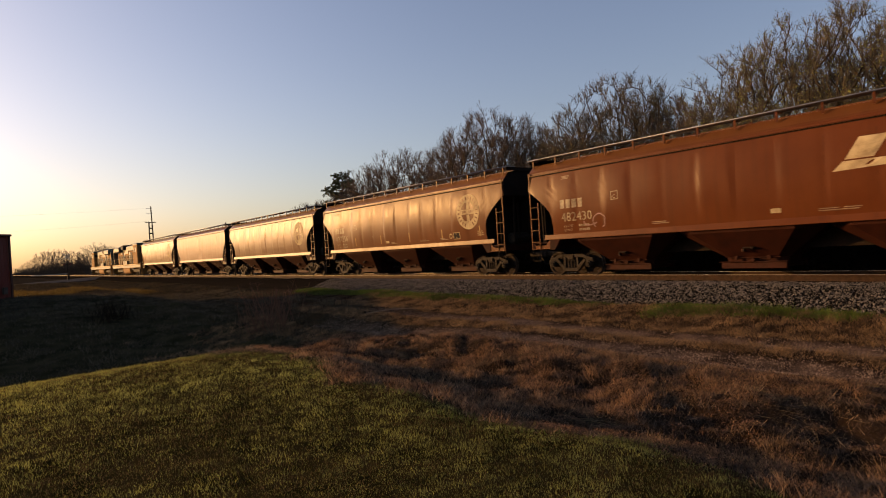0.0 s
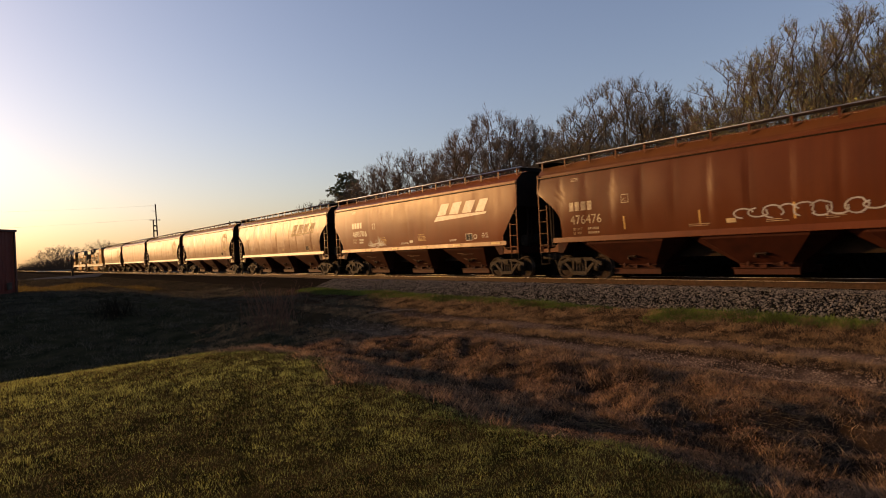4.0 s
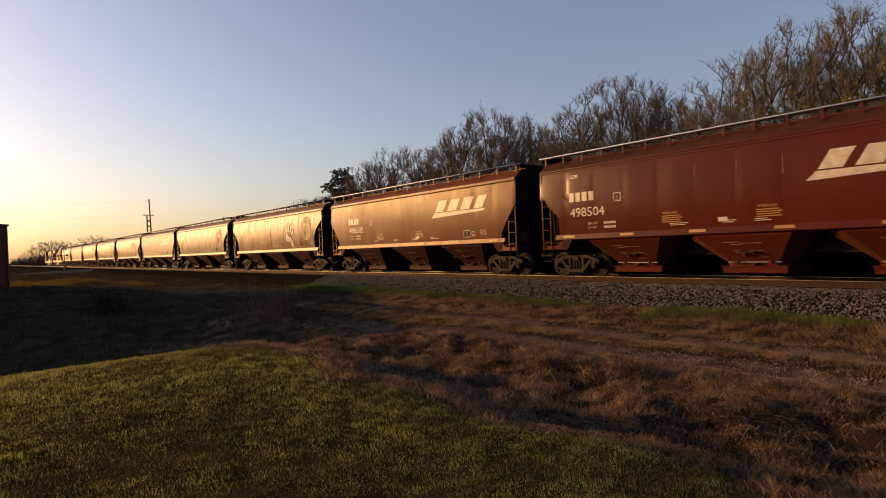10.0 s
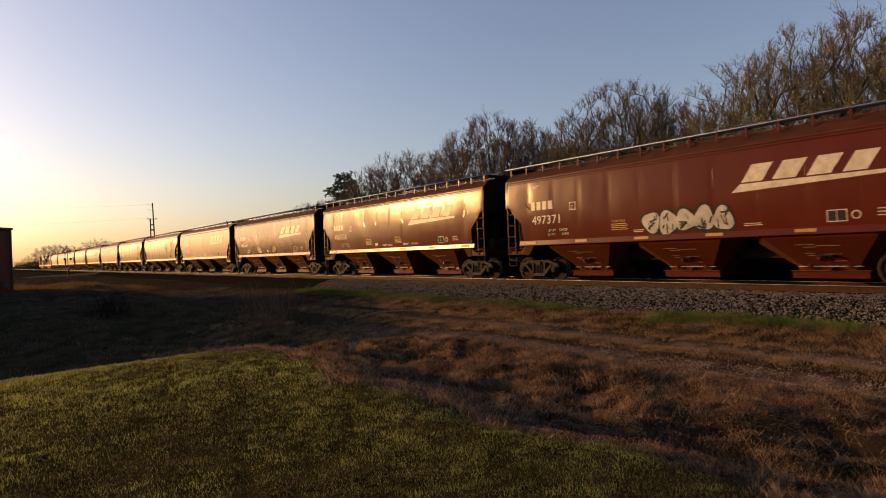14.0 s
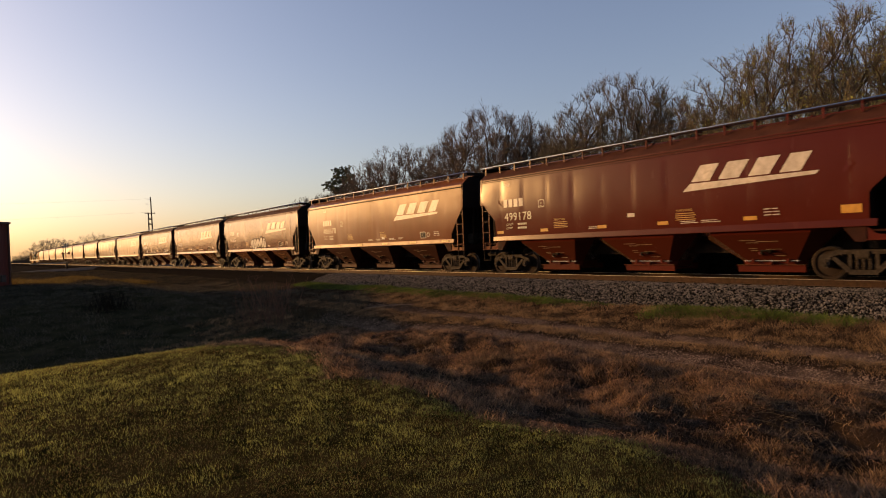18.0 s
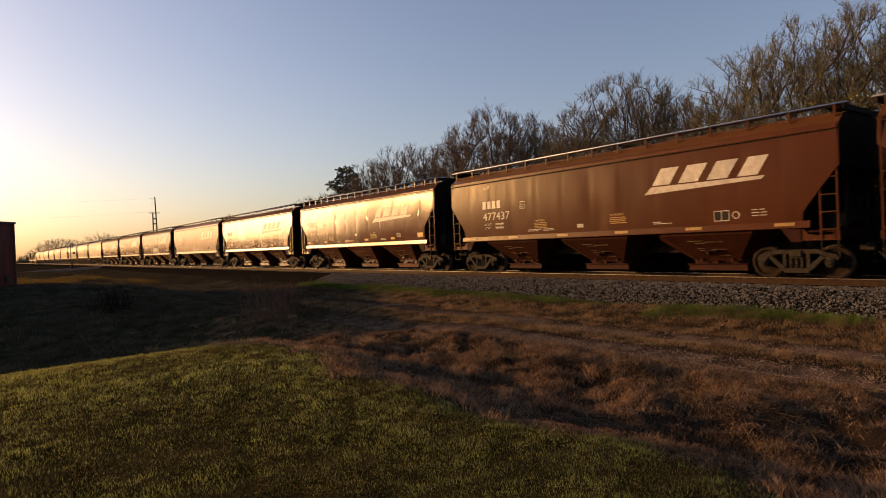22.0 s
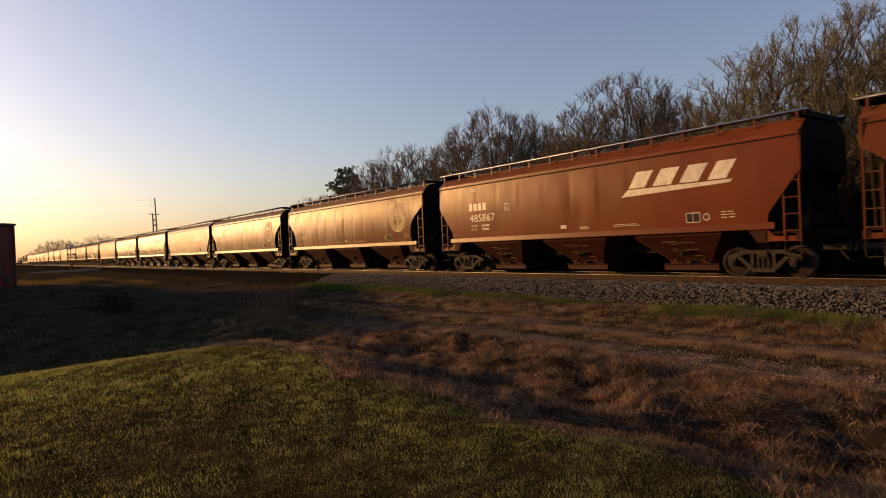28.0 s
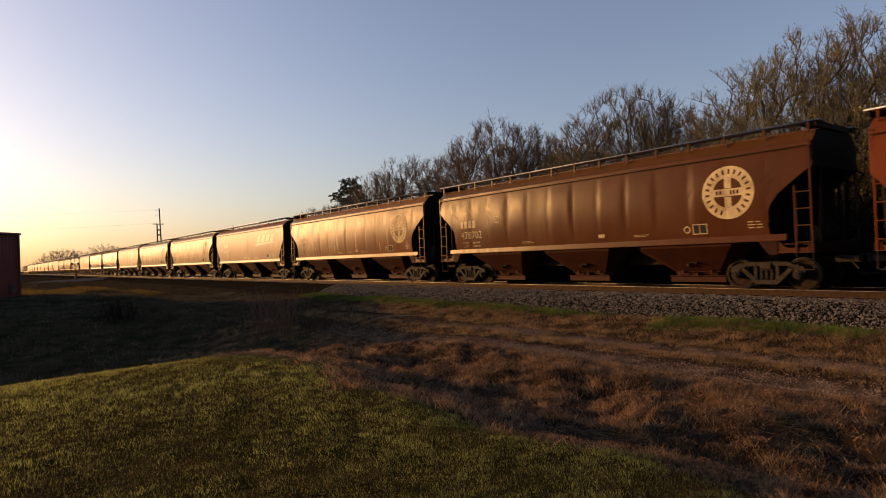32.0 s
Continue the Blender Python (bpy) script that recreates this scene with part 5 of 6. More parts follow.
def motions():
    times = [2.0 * k for k in range(17)]
    for (kind, y, *_), car in zip(CARS, TRAIN):
        walk(car, [(t, pose(TRACK_X, y + travel(t), 0)) for t in times])
    for y, turn, ob in POWER:
        walk(ob, [(t, pose(TRACK_X, y + travel(t), 0, 0, 0, turn)) for t in times])
    # every wheelset rolls at the train's speed; alike places in their bogies share one set of keys
    first = {}
    for ob in list(scene.objects):
        if ob.name.split(".")[0] != "wheelset":
            continue
        key = round(ob.location.y, 2)
        if key not in first:
            y = ob.location.y
            steps = [k / 15 for k in range(481)]
            walk(ob, [(t, pose(0, y, 0.457, -math.degrees(travel(t) / 0.457) % 360)) for t in steps])
            first[key] = ob
        else:
            src = first[key].animation_data
            ob.rotation_mode = "QUATERNION"
            keys = ob.animation_data_create()
            keys.action = src.action
            keys.action_slot = src.action_slot


# ---- woods beyond the track ----
def tree_parts(seed, tall, spread, ends, twig_n=8, fine=6):
    """Limbs, twigs and twig tips of a leafless tree about `tall` metres high: limbs fan up from a short trunk to fill a lumpy crown."""
    g = np.random.default_rng(seed)
    mid, size = np.array((0, 0, 0.57 * tall)), np.array((0.27 * spread, 0.27 * spread, 0.43)) * tall
    d = g.standard_normal((ends * 2, 3))
    d /= np.linalg.norm(d, axis=1, keepdims=True)
    around = np.arctan2(d[:, 1], d[:, 0])
    lump = 1 + 0.05 * np.sin(3 * around + seed) + 0.045 * np.sin(5 * around + 2.1 * seed + 4 * d[:, 2])
    goal = mid + d * size * (lump * (0.15 + 0.85 * g.random(ends * 2)) ** 0.38)[:, None]
    goal = goal[goal[:, 2] > 0.24 * tall][:ends]
    base = np.array((0, 0, 0.10 * tall))
    goal = goal[np.argsort(np.linalg.norm(goal - base, axis=1))]
    spot = [np.array((0, 0, -0.3)), np.array((0, 0, 0.3)), np.array((0.03, 0, 0.08 * tall))]
    back, gone, last = [0, 0, 1], [0.0, 0.6, 0.08 * tall + 0.3], []
    q_all, w_all, filled = np.zeros((ends * 16, 3)), np.zeros(ends * 16), 0
    for p in goal:
        while filled < len(spot):
            q_all[filled], w_all[filled] = spot[filled], gone[filled]
            filled += 1
        q, w = q_all[1:filled], w_all[1:filled]
        far = np.linalg.norm(p - q, axis=1)
        rise = (p - q)[:, 2] / (far + 1e-6)
        k = int(np.argmin(far + 0.55 * w + np.where(rise < 0.05, 3.0, 0.0))) + 1
        n = max(2, int(far[k - 1] / 0.7))
        a, bow = spot[k], 0.045 * far[k - 1] * g.standard_normal(3)
        for j in range(1, n + 1):
            u = j / n
            spot.append(a + (p - a) * u + (bow + np.array((0, 0, -0.05 * far[k - 1]))) * math.sin(math.pi * u) + 0.02 * g.standard_normal(3))
            back.append(k if j == 1 else len(spot) - 2)
            gone.append(gone[k] + far[k - 1] * u)
        last.append(len(spot) - 1)
    load = np.zeros(len(spot))
    for k in last:
        load[k] += 1
    for k in range(len(spot) - 1, 0, -1):
        load[back[k]] += load[k]
    rad = 0.0125 * np.maximum(load, 0.6) ** 0.44
    limbs = [(*spot[back[k]], *spot[k], min(rad[back[k]], rad[k] * 1.25), rad[k]) for k in range(1, len(spot))]
    heart = np.array((0, 0, 0.22 * tall))
    out_from = lambda p: (p - heart) / (np.linalg.norm(p - heart, axis=1, keepdims=True) + 1e-6)
    # twigs stand on the last stretch of every limb, and hair-fine shoots on the twigs
    tip = np.repeat(np.array(last), twig_n)
    low = np.array(back)[tip]
    low = np.where(g.random(len(tip)) < 0.5, low, np.array(back)[low])
    spot_at = np.array(spot)
    p = spot_at[low] + (spot_at[tip] - spot_at[low]) * g.random((len(tip), 1)) ** 0.6
    td = out_from(p) * 1.0 + 0.42 * g.standard_normal(p.shape) + np.array((0, 0, 0.12))
    td /= np.linalg.norm(td, axis=1, keepdims=True)
    q = p + td * g.uniform(0.25, 0.65, (len(p), 1))
    twigs = np.concatenate([p, q], 1)
    p2, q2, d2 = np.repeat(p, fine, 0), np.repeat(q, fine, 0), np.repeat(td, fine, 0)
    w = p2 + (q2 - p2) * g.uniform(0.3, 1.0, (len(p2), 1))
    fd = d2 * 0.8 + 0.45 * g.standard_normal(d2.shape) + np.array((0, 0, 0.15))
    fd /= np.linalg.norm(fd, axis=1, keepdims=True)
    e = w + fd * g.uniform(0.10, 0.38, (len(w), 1))
    tips = np.concatenate([w + (e - w) * g.uniform(0.3, 1, (len(w), 1)), fd], 1)
    return limbs, twigs, np.concatenate([w, e], 1), tips


def hair_mesh(rows, width, seed):
    """Hair-thin twig ends, one narrow sliver each."""
    s = np.asarray(rows)
    g = np.random.default_rng(seed)
    w = np.cross(s[:, 3:] - s[:, :3], g.standard_normal((len(s), 3)))
    w *= width / np.linalg.norm(w, axis=1, keepdims=True)
    v = np.stack([s[:, :3] - w, s[:, :3] + w, s[:, 3:]], 1).reshape(-1, 3)
    return v, np.arange(len(s) * 3).reshape(-1, 3)


def flecks(tips, size, n, seed):
    """Small buds and opening leaves round the twig tips."""
    g = np.random.default_rng(seed)
    t = np.asarray(tips)[g.integers(0, len(tips), n)]
    c = t[:, :3] + 0.05 * g.standard_normal((n, 3))
    u = g.standard_normal((n, 3))
    u /= np.linalg.norm(u, axis=1, keepdims=True)
    w = np.cross(u, g.standard_normal((n, 3)))
    w /= np.linalg.norm(w, axis=1, keepdims=True)
    s = (size * (0.6 + 0.8 * g.random(n)))[:, None]
    v = np.stack([c - u * s, c + w * s * 0.8, c + u * s], 1).reshape(-1, 3)
    f = np.arange(n * 3).reshape(-1, 3)
    return v.tolist(), f.tolist()


def tree_template(seed, tall, spread, ends, bud, buds, size, twig_n=8, fine=6):
    bark = OLIVE_TWIG if bud is BUD else TWIG
    limbs, twigs, hairs, tips = tree_parts(seed, tall, spread, ends, twig_n, fine)
    thick, thin = [s for s in limbs if s[6] > 0.03], [s for s in limbs if s[6] <= 0.03]
    (v, f), (tv, tf) = tubes(thick, 6), tubes(thin, 3)
    lm = sheet("trunk", np.concatenate([v, tv]).tolist(), f.tolist() + (tf + len(v)).tolist(), BARK, True)
    (v, f), (hv, hf) = hair_mesh(twigs, 0.012, seed + 1), hair_mesh(hairs, 0.0085, seed)
    tw = sheet("crown", np.concatenate([v, hv]).tolist(), f.tolist() + (hf + len(v)).tolist(), bark)
    tops = sorted(t[2] for t in tips)
    lm["top"] = tops[int(len(tops) * 0.995)]
    out = [("trunk", lm), ("crown", tw)]
    if buds:
        out.append(("foliage", sheet("foliage", *flecks(tips, size, buds, seed), bud)))
    return out


KINDS = {
    "grey": [tree_template(s, 10, 1.3, 620, BUD_BROWN, 1400, 0.022) for s in (21, 22)],
    "far": [tree_template(s, 10, 1.3, 190, BUD_BROWN, 900, 0.03, 7, 4) for s in (61, 62)],
    "brown": [tree_template(s, 10, 1.45, 760, BUD_BROWN, 3000, 0.026) for s in (31, 32)],
    "olive": [tree_template(s, 10, 1.45, 760, BUD, 4000, 0.024) for s in (41, 42)],
    "budding": [tree_template(s, 10, 1.45, 620, BUD, 11000, 0.036) for s in (51, 52)],
}
TREE_LABEL = {"grey": "bare grey tree at the edge of the woods", "brown": "bare bushy tree with brown catkins in the woods",
              "olive": "many-stemmed tree with first olive buds in the woods", "budding": "spreading tree coming into yellow-green bud"}


def plant(kind, x, y, tall, wide=1.0, label="", group="trees behind the track"):
    t = rng.choice(KINDS[kind])
    ob = root("tree", label or TREE_LABEL[kind], "tree", group)
    for name, me in t:
        o = part(name, me, None, ob)
        if name == "foliage":
            tagged(o, kind="stuff")
    k = tall / t[0][1]["top"]
    ob.matrix_basis = Matrix.LocRotScale((x, y, float(height(x, y)) - 0.05), Euler((0, 0, rng.uniform(0, 6.28))), Vector((k * wide, k * wide, k)))
    return ob


# bearing from the camera, distance across from it, height, kind; fitted to its view
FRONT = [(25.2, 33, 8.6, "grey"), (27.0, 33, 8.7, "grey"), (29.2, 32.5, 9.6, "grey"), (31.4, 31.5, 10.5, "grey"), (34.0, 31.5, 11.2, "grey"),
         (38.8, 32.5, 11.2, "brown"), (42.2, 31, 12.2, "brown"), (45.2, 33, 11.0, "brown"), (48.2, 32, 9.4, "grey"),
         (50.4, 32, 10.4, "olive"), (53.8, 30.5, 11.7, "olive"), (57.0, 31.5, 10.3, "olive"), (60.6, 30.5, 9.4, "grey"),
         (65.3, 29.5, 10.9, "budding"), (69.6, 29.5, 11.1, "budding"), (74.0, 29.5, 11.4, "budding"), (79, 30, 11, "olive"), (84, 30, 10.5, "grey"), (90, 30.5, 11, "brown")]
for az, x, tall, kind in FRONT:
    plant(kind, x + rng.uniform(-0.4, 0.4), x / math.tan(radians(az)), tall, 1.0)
for k in range(22):
    y = -12 + 66 * k / 21 + rng.uniform(-1, 1)
    x = rng.uniform(33.5, 42)
    kind = "grey" if y > 38 else "brown" if y > 26 else "olive" if y > 16 else "budding"
    plant(kind, x, y, rng.uniform(7.4, 9.0))


def pine():
    """A ragged dark evergreen: trunk, drooping boughs and tufts of needles."""
    r = random.Random(5)
    ob = root("pine_tree", "dark ragged pine standing among the bare trees", "tree", "trees behind the track")
    wood, tufts = [(0, 0, -0.3, 0, 0, 10.2, 0.16, 0.03)], []
    for k in range(90):
        z = r.uniform(2.0, 10.0)
        reach = min(4.2, 0.25 + 0.95 * (10.4 - z)) * r.uniform(0.35, 1.1)
        a = r.uniform(0, 6.283)
        e = Vector((math.cos(a) * reach, math.sin(a) * reach, z + r.uniform(-0.1, 0.5)))
        wood.append((0, 0, z, *e, 0.035, 0.012))
        for j in range(12):
            q = Vector((0, 0, z)).lerp(e, r.uniform(0.35, 1.05)) + Vector((r.gauss(0, 0.16), r.gauss(0, 0.16), r.gauss(0.05, 0.14)))
            tufts += [(*q, *Vector((r.gauss(0, 1), r.gauss(0, 1), r.gauss(0.3, 1))).normalized())] * 9
    part("trunk", sheet("trunk", *[a.tolist() for a in tubes(wood, 5)], BARK), None, ob)
    part("crown", sheet("crown", *flecks(tufts, 0.105, 11500, 3), NEEDLE), None, ob)
    ob.matrix_basis = Matrix.LocRotScale((33, 61, float(height(33, 61))), Euler((0, 0, 0)), Vector((1.25, 1.25, 1.08)))


pine()
for az, el in ((2.6, 0.45), (3.1, 0.75), (3.6, 1.0), (4.1, 1.35), (4.5, 1.6), (4.9, 1.75), (5.4, 1.75), (5.9, 1.6), (6.4, 1.45), (6.9, 1.2), (7.4, 1.7), (7.9, 2.1), (8.4, 2.0), (8.9, 1.6)):
    d = 27.5 / math.sin(radians(az)) * rng.uniform(1.0, 1.08)
    plant("far", d * math.sin(radians(az)), d * math.cos(radians(az)), 2.0 + d * math.tan(radians(el)), 1.35, "distant bare tree beyond the road crossing", "distant trees")


def thicket(name, x, y, tall, stems, seed, label, mats=(BARK, TWIG)):
    """A low twiggy bush."""
    r = random.Random(seed)
    a, b = [], []
    for k in range(stems):
        t = r.uniform(0, 6.283)
        p = Vector((r.gauss(0, 0.35), r.gauss(0, 0.35), -0.05))
        d = Vector((math.cos(t) * 0.4, math.sin(t) * 0.4, 1)).normalized()
        e = p + d * tall * r.uniform(0.5, 1)
        a.append((*p, *e, 0.012, 0.005))
        for j in range(9):
            q = p.lerp(e, r.uniform(0.2, 1))
            w = q + Vector((r.gauss(0, 0.3), r.gauss(0, 0.3), r.uniform(0.05, 0.5))) * tall * 0.25
            b.append((*q, *w, 0.006, 0.003))
    ob = root(name, label, "bush")
    part("trunk", sheet("trunk", *[v.tolist() for v in tubes(a, 4)], mats[0]), None, ob)
    part("crown", sheet("crown", *[v.tolist() for v in tubes(b, 3)], mats[1]), None, ob)
    ob.location = (x, y, float(height(x, y)))
    return ob


# dense undergrowth at the foot of the woods, added to darken gaps between cars
segs, hairs = [], []
for k in range(5200):
    yy = -14 + 72 * rng.random()
    p = Vector((rng.uniform(25.0, 37), yy, 0))
    p.z = float(height(p.x, p.y)) - 0.05
    e = p + Vector((rng.gauss(0, 0.5), rng.gauss(0, 0.5), rng.uniform(1.2, 4.2)))
    segs.append((*p, *e, 0.022, 0.008))
    for j in range(11):
        q = p.lerp(e, rng.uniform(0.15, 1))
        hairs.append((*q, *(q + Vector((rng.gauss(0, 0.35), rng.gauss(0, 0.35), rng.uniform(0.1, 0.7))))))
# a thick near row, added to block light under and between the cars
for k in range(2200):
    p = Vector((rng.uniform(23.9, 26.2), -14 + 76 * rng.random(), 0))
    p.z = float(height(p.x, p.y)) - 0.05
    e = p + Vector((rng.gauss(0, 0.3), rng.gauss(0, 0.3), rng.uniform(1.4, 3.3)))
    segs.append((*p, *e, 0.02, 0.008))
    for j in range(14):
        q = p.lerp(e, rng.uniform(0.05, 1))
        hairs.append((*q, *(q + Vector((rng.gauss(0, 0.3), rng.gauss(0, 0.3), rng.uniform(0.1, 0.6))))))
# taller stems added behind, seen only through the train's gaps
for k in range(2600):
    p = Vector((rng.uniform(26, 34), -16 + 80 * rng.random(), 0))
    p.z = float(height(p.x, p.y)) - 0.05
    e = p + Vector((rng.gauss(0, 0.5), rng.gauss(0, 0.5), rng.uniform(3.6, 5.9)))
    segs.append((*p, *e, 0.03, 0.01))
    for j in range(22):
        q = p.lerp(e, rng.uniform(0.2, 0.95))
        hairs.append((*q, *(q + Vector((rng.gauss(0, 0.4), rng.gauss(0, 0.4), rng.uniform(0.1, 0.6))))))
v, f = tubes(segs, 3)
hv, hf = hair_mesh(hairs, 0.03, 5)
tagged(new("undergrowth", sheet("undergrowth", np.concatenate([v, hv]).tolist(), f.tolist() + (hf + len(v)).tolist(), BRUSH)), "dense leafless undergrowth below the woods, added and darkened for shade", "undergrowth", kind="stuff")

segs, hairs = [], []
for k in range(700):
    az = radians(rng.uniform(2.4, 7.2))
    d = 26.5 / math.sin(az) * rng.uniform(1.0, 1.1)
    p = Vector((d * math.sin(az), d * math.cos(az), -0.7))
    e = p + Vector((rng.gauss(0, 1), rng.gauss(0, 1), rng.uniform(2, 6.0)))
    segs.append((*p, *e, 0.12, 0.05))
    for j in range(10):
        q = p.lerp(e, rng.uniform(0.1, 1))
        hairs.append((*q, *(q + Vector((rng.gauss(0, 0.8), rng.gauss(0, 0.8), rng.uniform(0.1, 1.0))))))
v, f = tubes(segs, 3)
hv, hf = hair_mesh(hairs, 0.07, 6)
tagged(new("far_thicket", sheet("far_thicket", np.concatenate([v, hv]).tolist(), f.tolist() + (hf + len(v)).tolist(), BARK)), "distant dark leafless thicket beyond the road", "undergrowth", kind="stuff")
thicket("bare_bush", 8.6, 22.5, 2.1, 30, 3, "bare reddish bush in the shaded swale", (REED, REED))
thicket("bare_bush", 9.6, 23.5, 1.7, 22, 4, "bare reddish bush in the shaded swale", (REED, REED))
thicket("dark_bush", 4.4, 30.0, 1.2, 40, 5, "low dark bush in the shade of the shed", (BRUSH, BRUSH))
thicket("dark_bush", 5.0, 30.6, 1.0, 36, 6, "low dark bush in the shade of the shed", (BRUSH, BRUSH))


# ---- poles, wires and the crossing ----
def power_pole():
    x, y = 28.0, 130.5
    g = float(height(x, y))
    ob = root("power_pole", "paired wooden power poles with crossarms", "power pole")
    bm = bmesh.new()
    rod(bm, (0.3, 0, -0.2), (0.0, 0, 12.9 - g), 0.15, 8, 0.11)
    pole = part("pole", bm, POLE, ob)
    bm = bmesh.new()
    rod(bm, (-0.55, 0, -0.2), (-0.5, 0, 9.8 - g), 0.15, 8, 0.12)
    part("pole", bm, POLE, ob)
    for z, w in ((9.75 - g, 1.9),):
        bm = bmesh.new()
        box(bm, (-0.2, 0, z), (w, 0.12, 0.14), bevel=0.01)
        arm = part("crossarm", bm, POLE, ob)
        for k in (-1.0, -0.55, 0.6):
            bm = bmesh.new()
            rod(bm, (k, 0, z + 0.07), (k, 0, z + 0.25), 0.04, 8)
            part("insulator", bm, GALV, arm)
    for z in (11.5 - g, 12.5 - g):
        bm = bmesh.new()
        rod(bm, (0.05, 0, z), (-0.85, 0, z + 0.03), 0.03, 6)
        rod(bm, (-0.85, 0, z + 0.02), (-0.85, 0, z + 0.14), 0.04, 6)
        part("insulator_arm", bm, GALV, ob)
    for z in (7.6 - g, 8.6 - g):
        bm = bmesh.new()
        box(bm, (-0.2, 0, z), (0.5, 0.25, 0.25), bevel=0.03)
        part("transformer_bracket", bm, BLACK, ob)
    ob.location = (x, y, g)


power_pole()
for z, z2 in ((9.95, 12.2), (12.55, 17.0)):
    pts = []
    p, q = Vector((27.2, 130.5, z)), Vector((-30, 210, z2))
    for k in range(13):
        u = k / 12
        w = p.lerp(q, u)
        w.z -= 1.2 * 4 * u * (1 - u) * 0.5
        pts.append(w)
    bm = bmesh.new()
    rings = [[bm.verts.new(w + Vector(o)) for o in ((0.006, 0.004, -0.004), (-0.006, -0.004, -0.004), (0, 0, 0.008))] for w in pts]
    for a, b in zip(rings, rings[1:]):
        for k in range(3):
            bm.faces.new((a[k], a[(k + 1) % 3], b[(k + 1) % 3], b[k]))
    line = bpy.data.meshes.new("power_line")
    bm.to_mesh(line)
    bm.free()
    line.materials.append(BLACK)
    tagged(new("power_line", line), "thin dark overhead power line", "power line")


def mast():
    x, y = 26.0, 80.0
    ob = root("signal_mast", "slim dark mast behind the train", "mast")
    bm = bmesh.new()
    rod(bm, (0, 0, -0.2), (0, 0, 7.0), 0.06, 8)
    part("pole", bm, BLACK, ob)
    bm = bmesh.new()
    box(bm, (0, 0, 6.6), (0.22, 0.22, 0.5), bevel=0.03)
    part("head", bm, BLACK, ob)
    ob.location = (x, y, float(height(x, y)))


mast()


def crossing_signal(x, y, gate):
    g = -0.35
    ob = root("crossing_signal", "railway crossing signal with paired lights and a gate arm", "crossing signal")
    bm = bmesh.new()
    rod(bm, (0, 0, -0.1), (0, 0, 4.6), 0.055, 10)
    part("pole", bm, STEEL, ob)
    bm = bmesh.new()
    for a in (-0.78, 0.78):
        box(bm, (0, -0.1, 4.1), (1.25, 0.03, 0.2), Matrix.Rotation(a, 3, "Y"))
    part("crossbuck", bm, DECAL, ob)
    for s in (-1, 1):
        bm = bmesh.new()
        rod(bm, (s * 0.45, -0.12, 2.75), (s * 0.45, -0.05, 2.75), 0.20, 16)
        rod(bm, (0, 0, 2.75), (s * 0.45, 0, 2.75), 0.03, 6)
        lamp = part("light_shield", bm, BLACK, ob)
        bm = bmesh.new()
        rod(bm, (s * 0.45, -0.16, 2.75), (s * 0.45, -0.12, 2.75), 0.09, 12)
        part("lens", bm, RED_LENS, lamp)
    bm = bmesh.new()
    box(bm, (0.1, 0.15, 0.35), (0.32, 0.32, 1.1), bevel=0.04)
    part("gate_box", bm, STEEL, ob)
    if gate:
        bm = bmesh.new()
        box(bm, (-2.6, 0.2, 1.1), (5.4, 0.06, 0.12))
        part("gate_arm", bm, DECAL, ob, "lowered white gate arm")
    ob.location = (x, y, g)


crossing_signal(12.8, 125.2, True)

# ---- grass, dry weeds and litter ----
def stuff(name, v, f, m, label, category):
    return tagged(new(name, sheet(name, v.tolist(), f.tolist(), m)), label, category, kind="stuff")


def patchy(x, y, scale, seed):
    """Smooth value noise between 0 and 1 over the plan."""
    cells = np.random.default_rng(seed).random((128, 128))
    u, v = np.asarray(x) * scale * 0.42 + 40.3, np.asarray(y) * scale * 0.42 + 40.7
    i, j = np.floor(u).astype(int), np.floor(v).astype(int)
    a, b = u - i, v - j
    a, b = a * a * (3 - 2 * a), b * b * (3 - 2 * b)
    at = lambda p, q: cells[p % 128, q % 128]
    return (at(i, j) * (1 - a) + at(i + 1, j) * a) * (1 - b) + (at(i, j + 1) * (1 - a) + at(i + 1, j + 1) * a) * b


def verge(x, y):
    """The ragged line where mown lawn gives way to weeds."""
    return lawn_edge(y) + 0.9 * (patchy(x, y, 2.6, 77) - 0.5) + 0.5 * (patchy(x, y, 7.0, 78) - 0.5)


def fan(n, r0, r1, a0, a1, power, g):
    """Places spread over a sector round the camera, to fit its view, closer together near it."""
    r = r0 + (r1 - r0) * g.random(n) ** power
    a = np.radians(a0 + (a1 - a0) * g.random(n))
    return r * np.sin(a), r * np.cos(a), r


def slivers(x, y, tall, wide, lean, g):
    """Short upright blades, one sliver each."""
    n = len(x)
    p = np.stack([x, y, height(x, y) - 0.006], 1)
    a, b = g.random(n) * 6.283, g.random(n) * 6.283
    side = np.stack([np.cos(a), np.sin(a), np.zeros(n)], 1) * wide[:, None]
    out = np.stack([np.cos(b) * lean * tall, np.sin(b) * lean * tall, tall], 1)
    return np.stack([p - side, p + side, p + out], 1).reshape(-1, 3), np.arange(3 * n).reshape(-1, 3)


g1 = np.random.default_rng(3)
LAWN = islands("short_lawn_grass", (0.017, 0.021, 0.010), (0.256, 0.284, 0.098), 0.8, 0.70, 3.4, 0.8)
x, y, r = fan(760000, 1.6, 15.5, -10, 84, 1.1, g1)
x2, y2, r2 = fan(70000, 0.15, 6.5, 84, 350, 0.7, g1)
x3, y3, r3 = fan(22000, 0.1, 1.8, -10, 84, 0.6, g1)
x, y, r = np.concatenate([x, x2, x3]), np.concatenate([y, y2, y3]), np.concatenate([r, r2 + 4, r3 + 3])
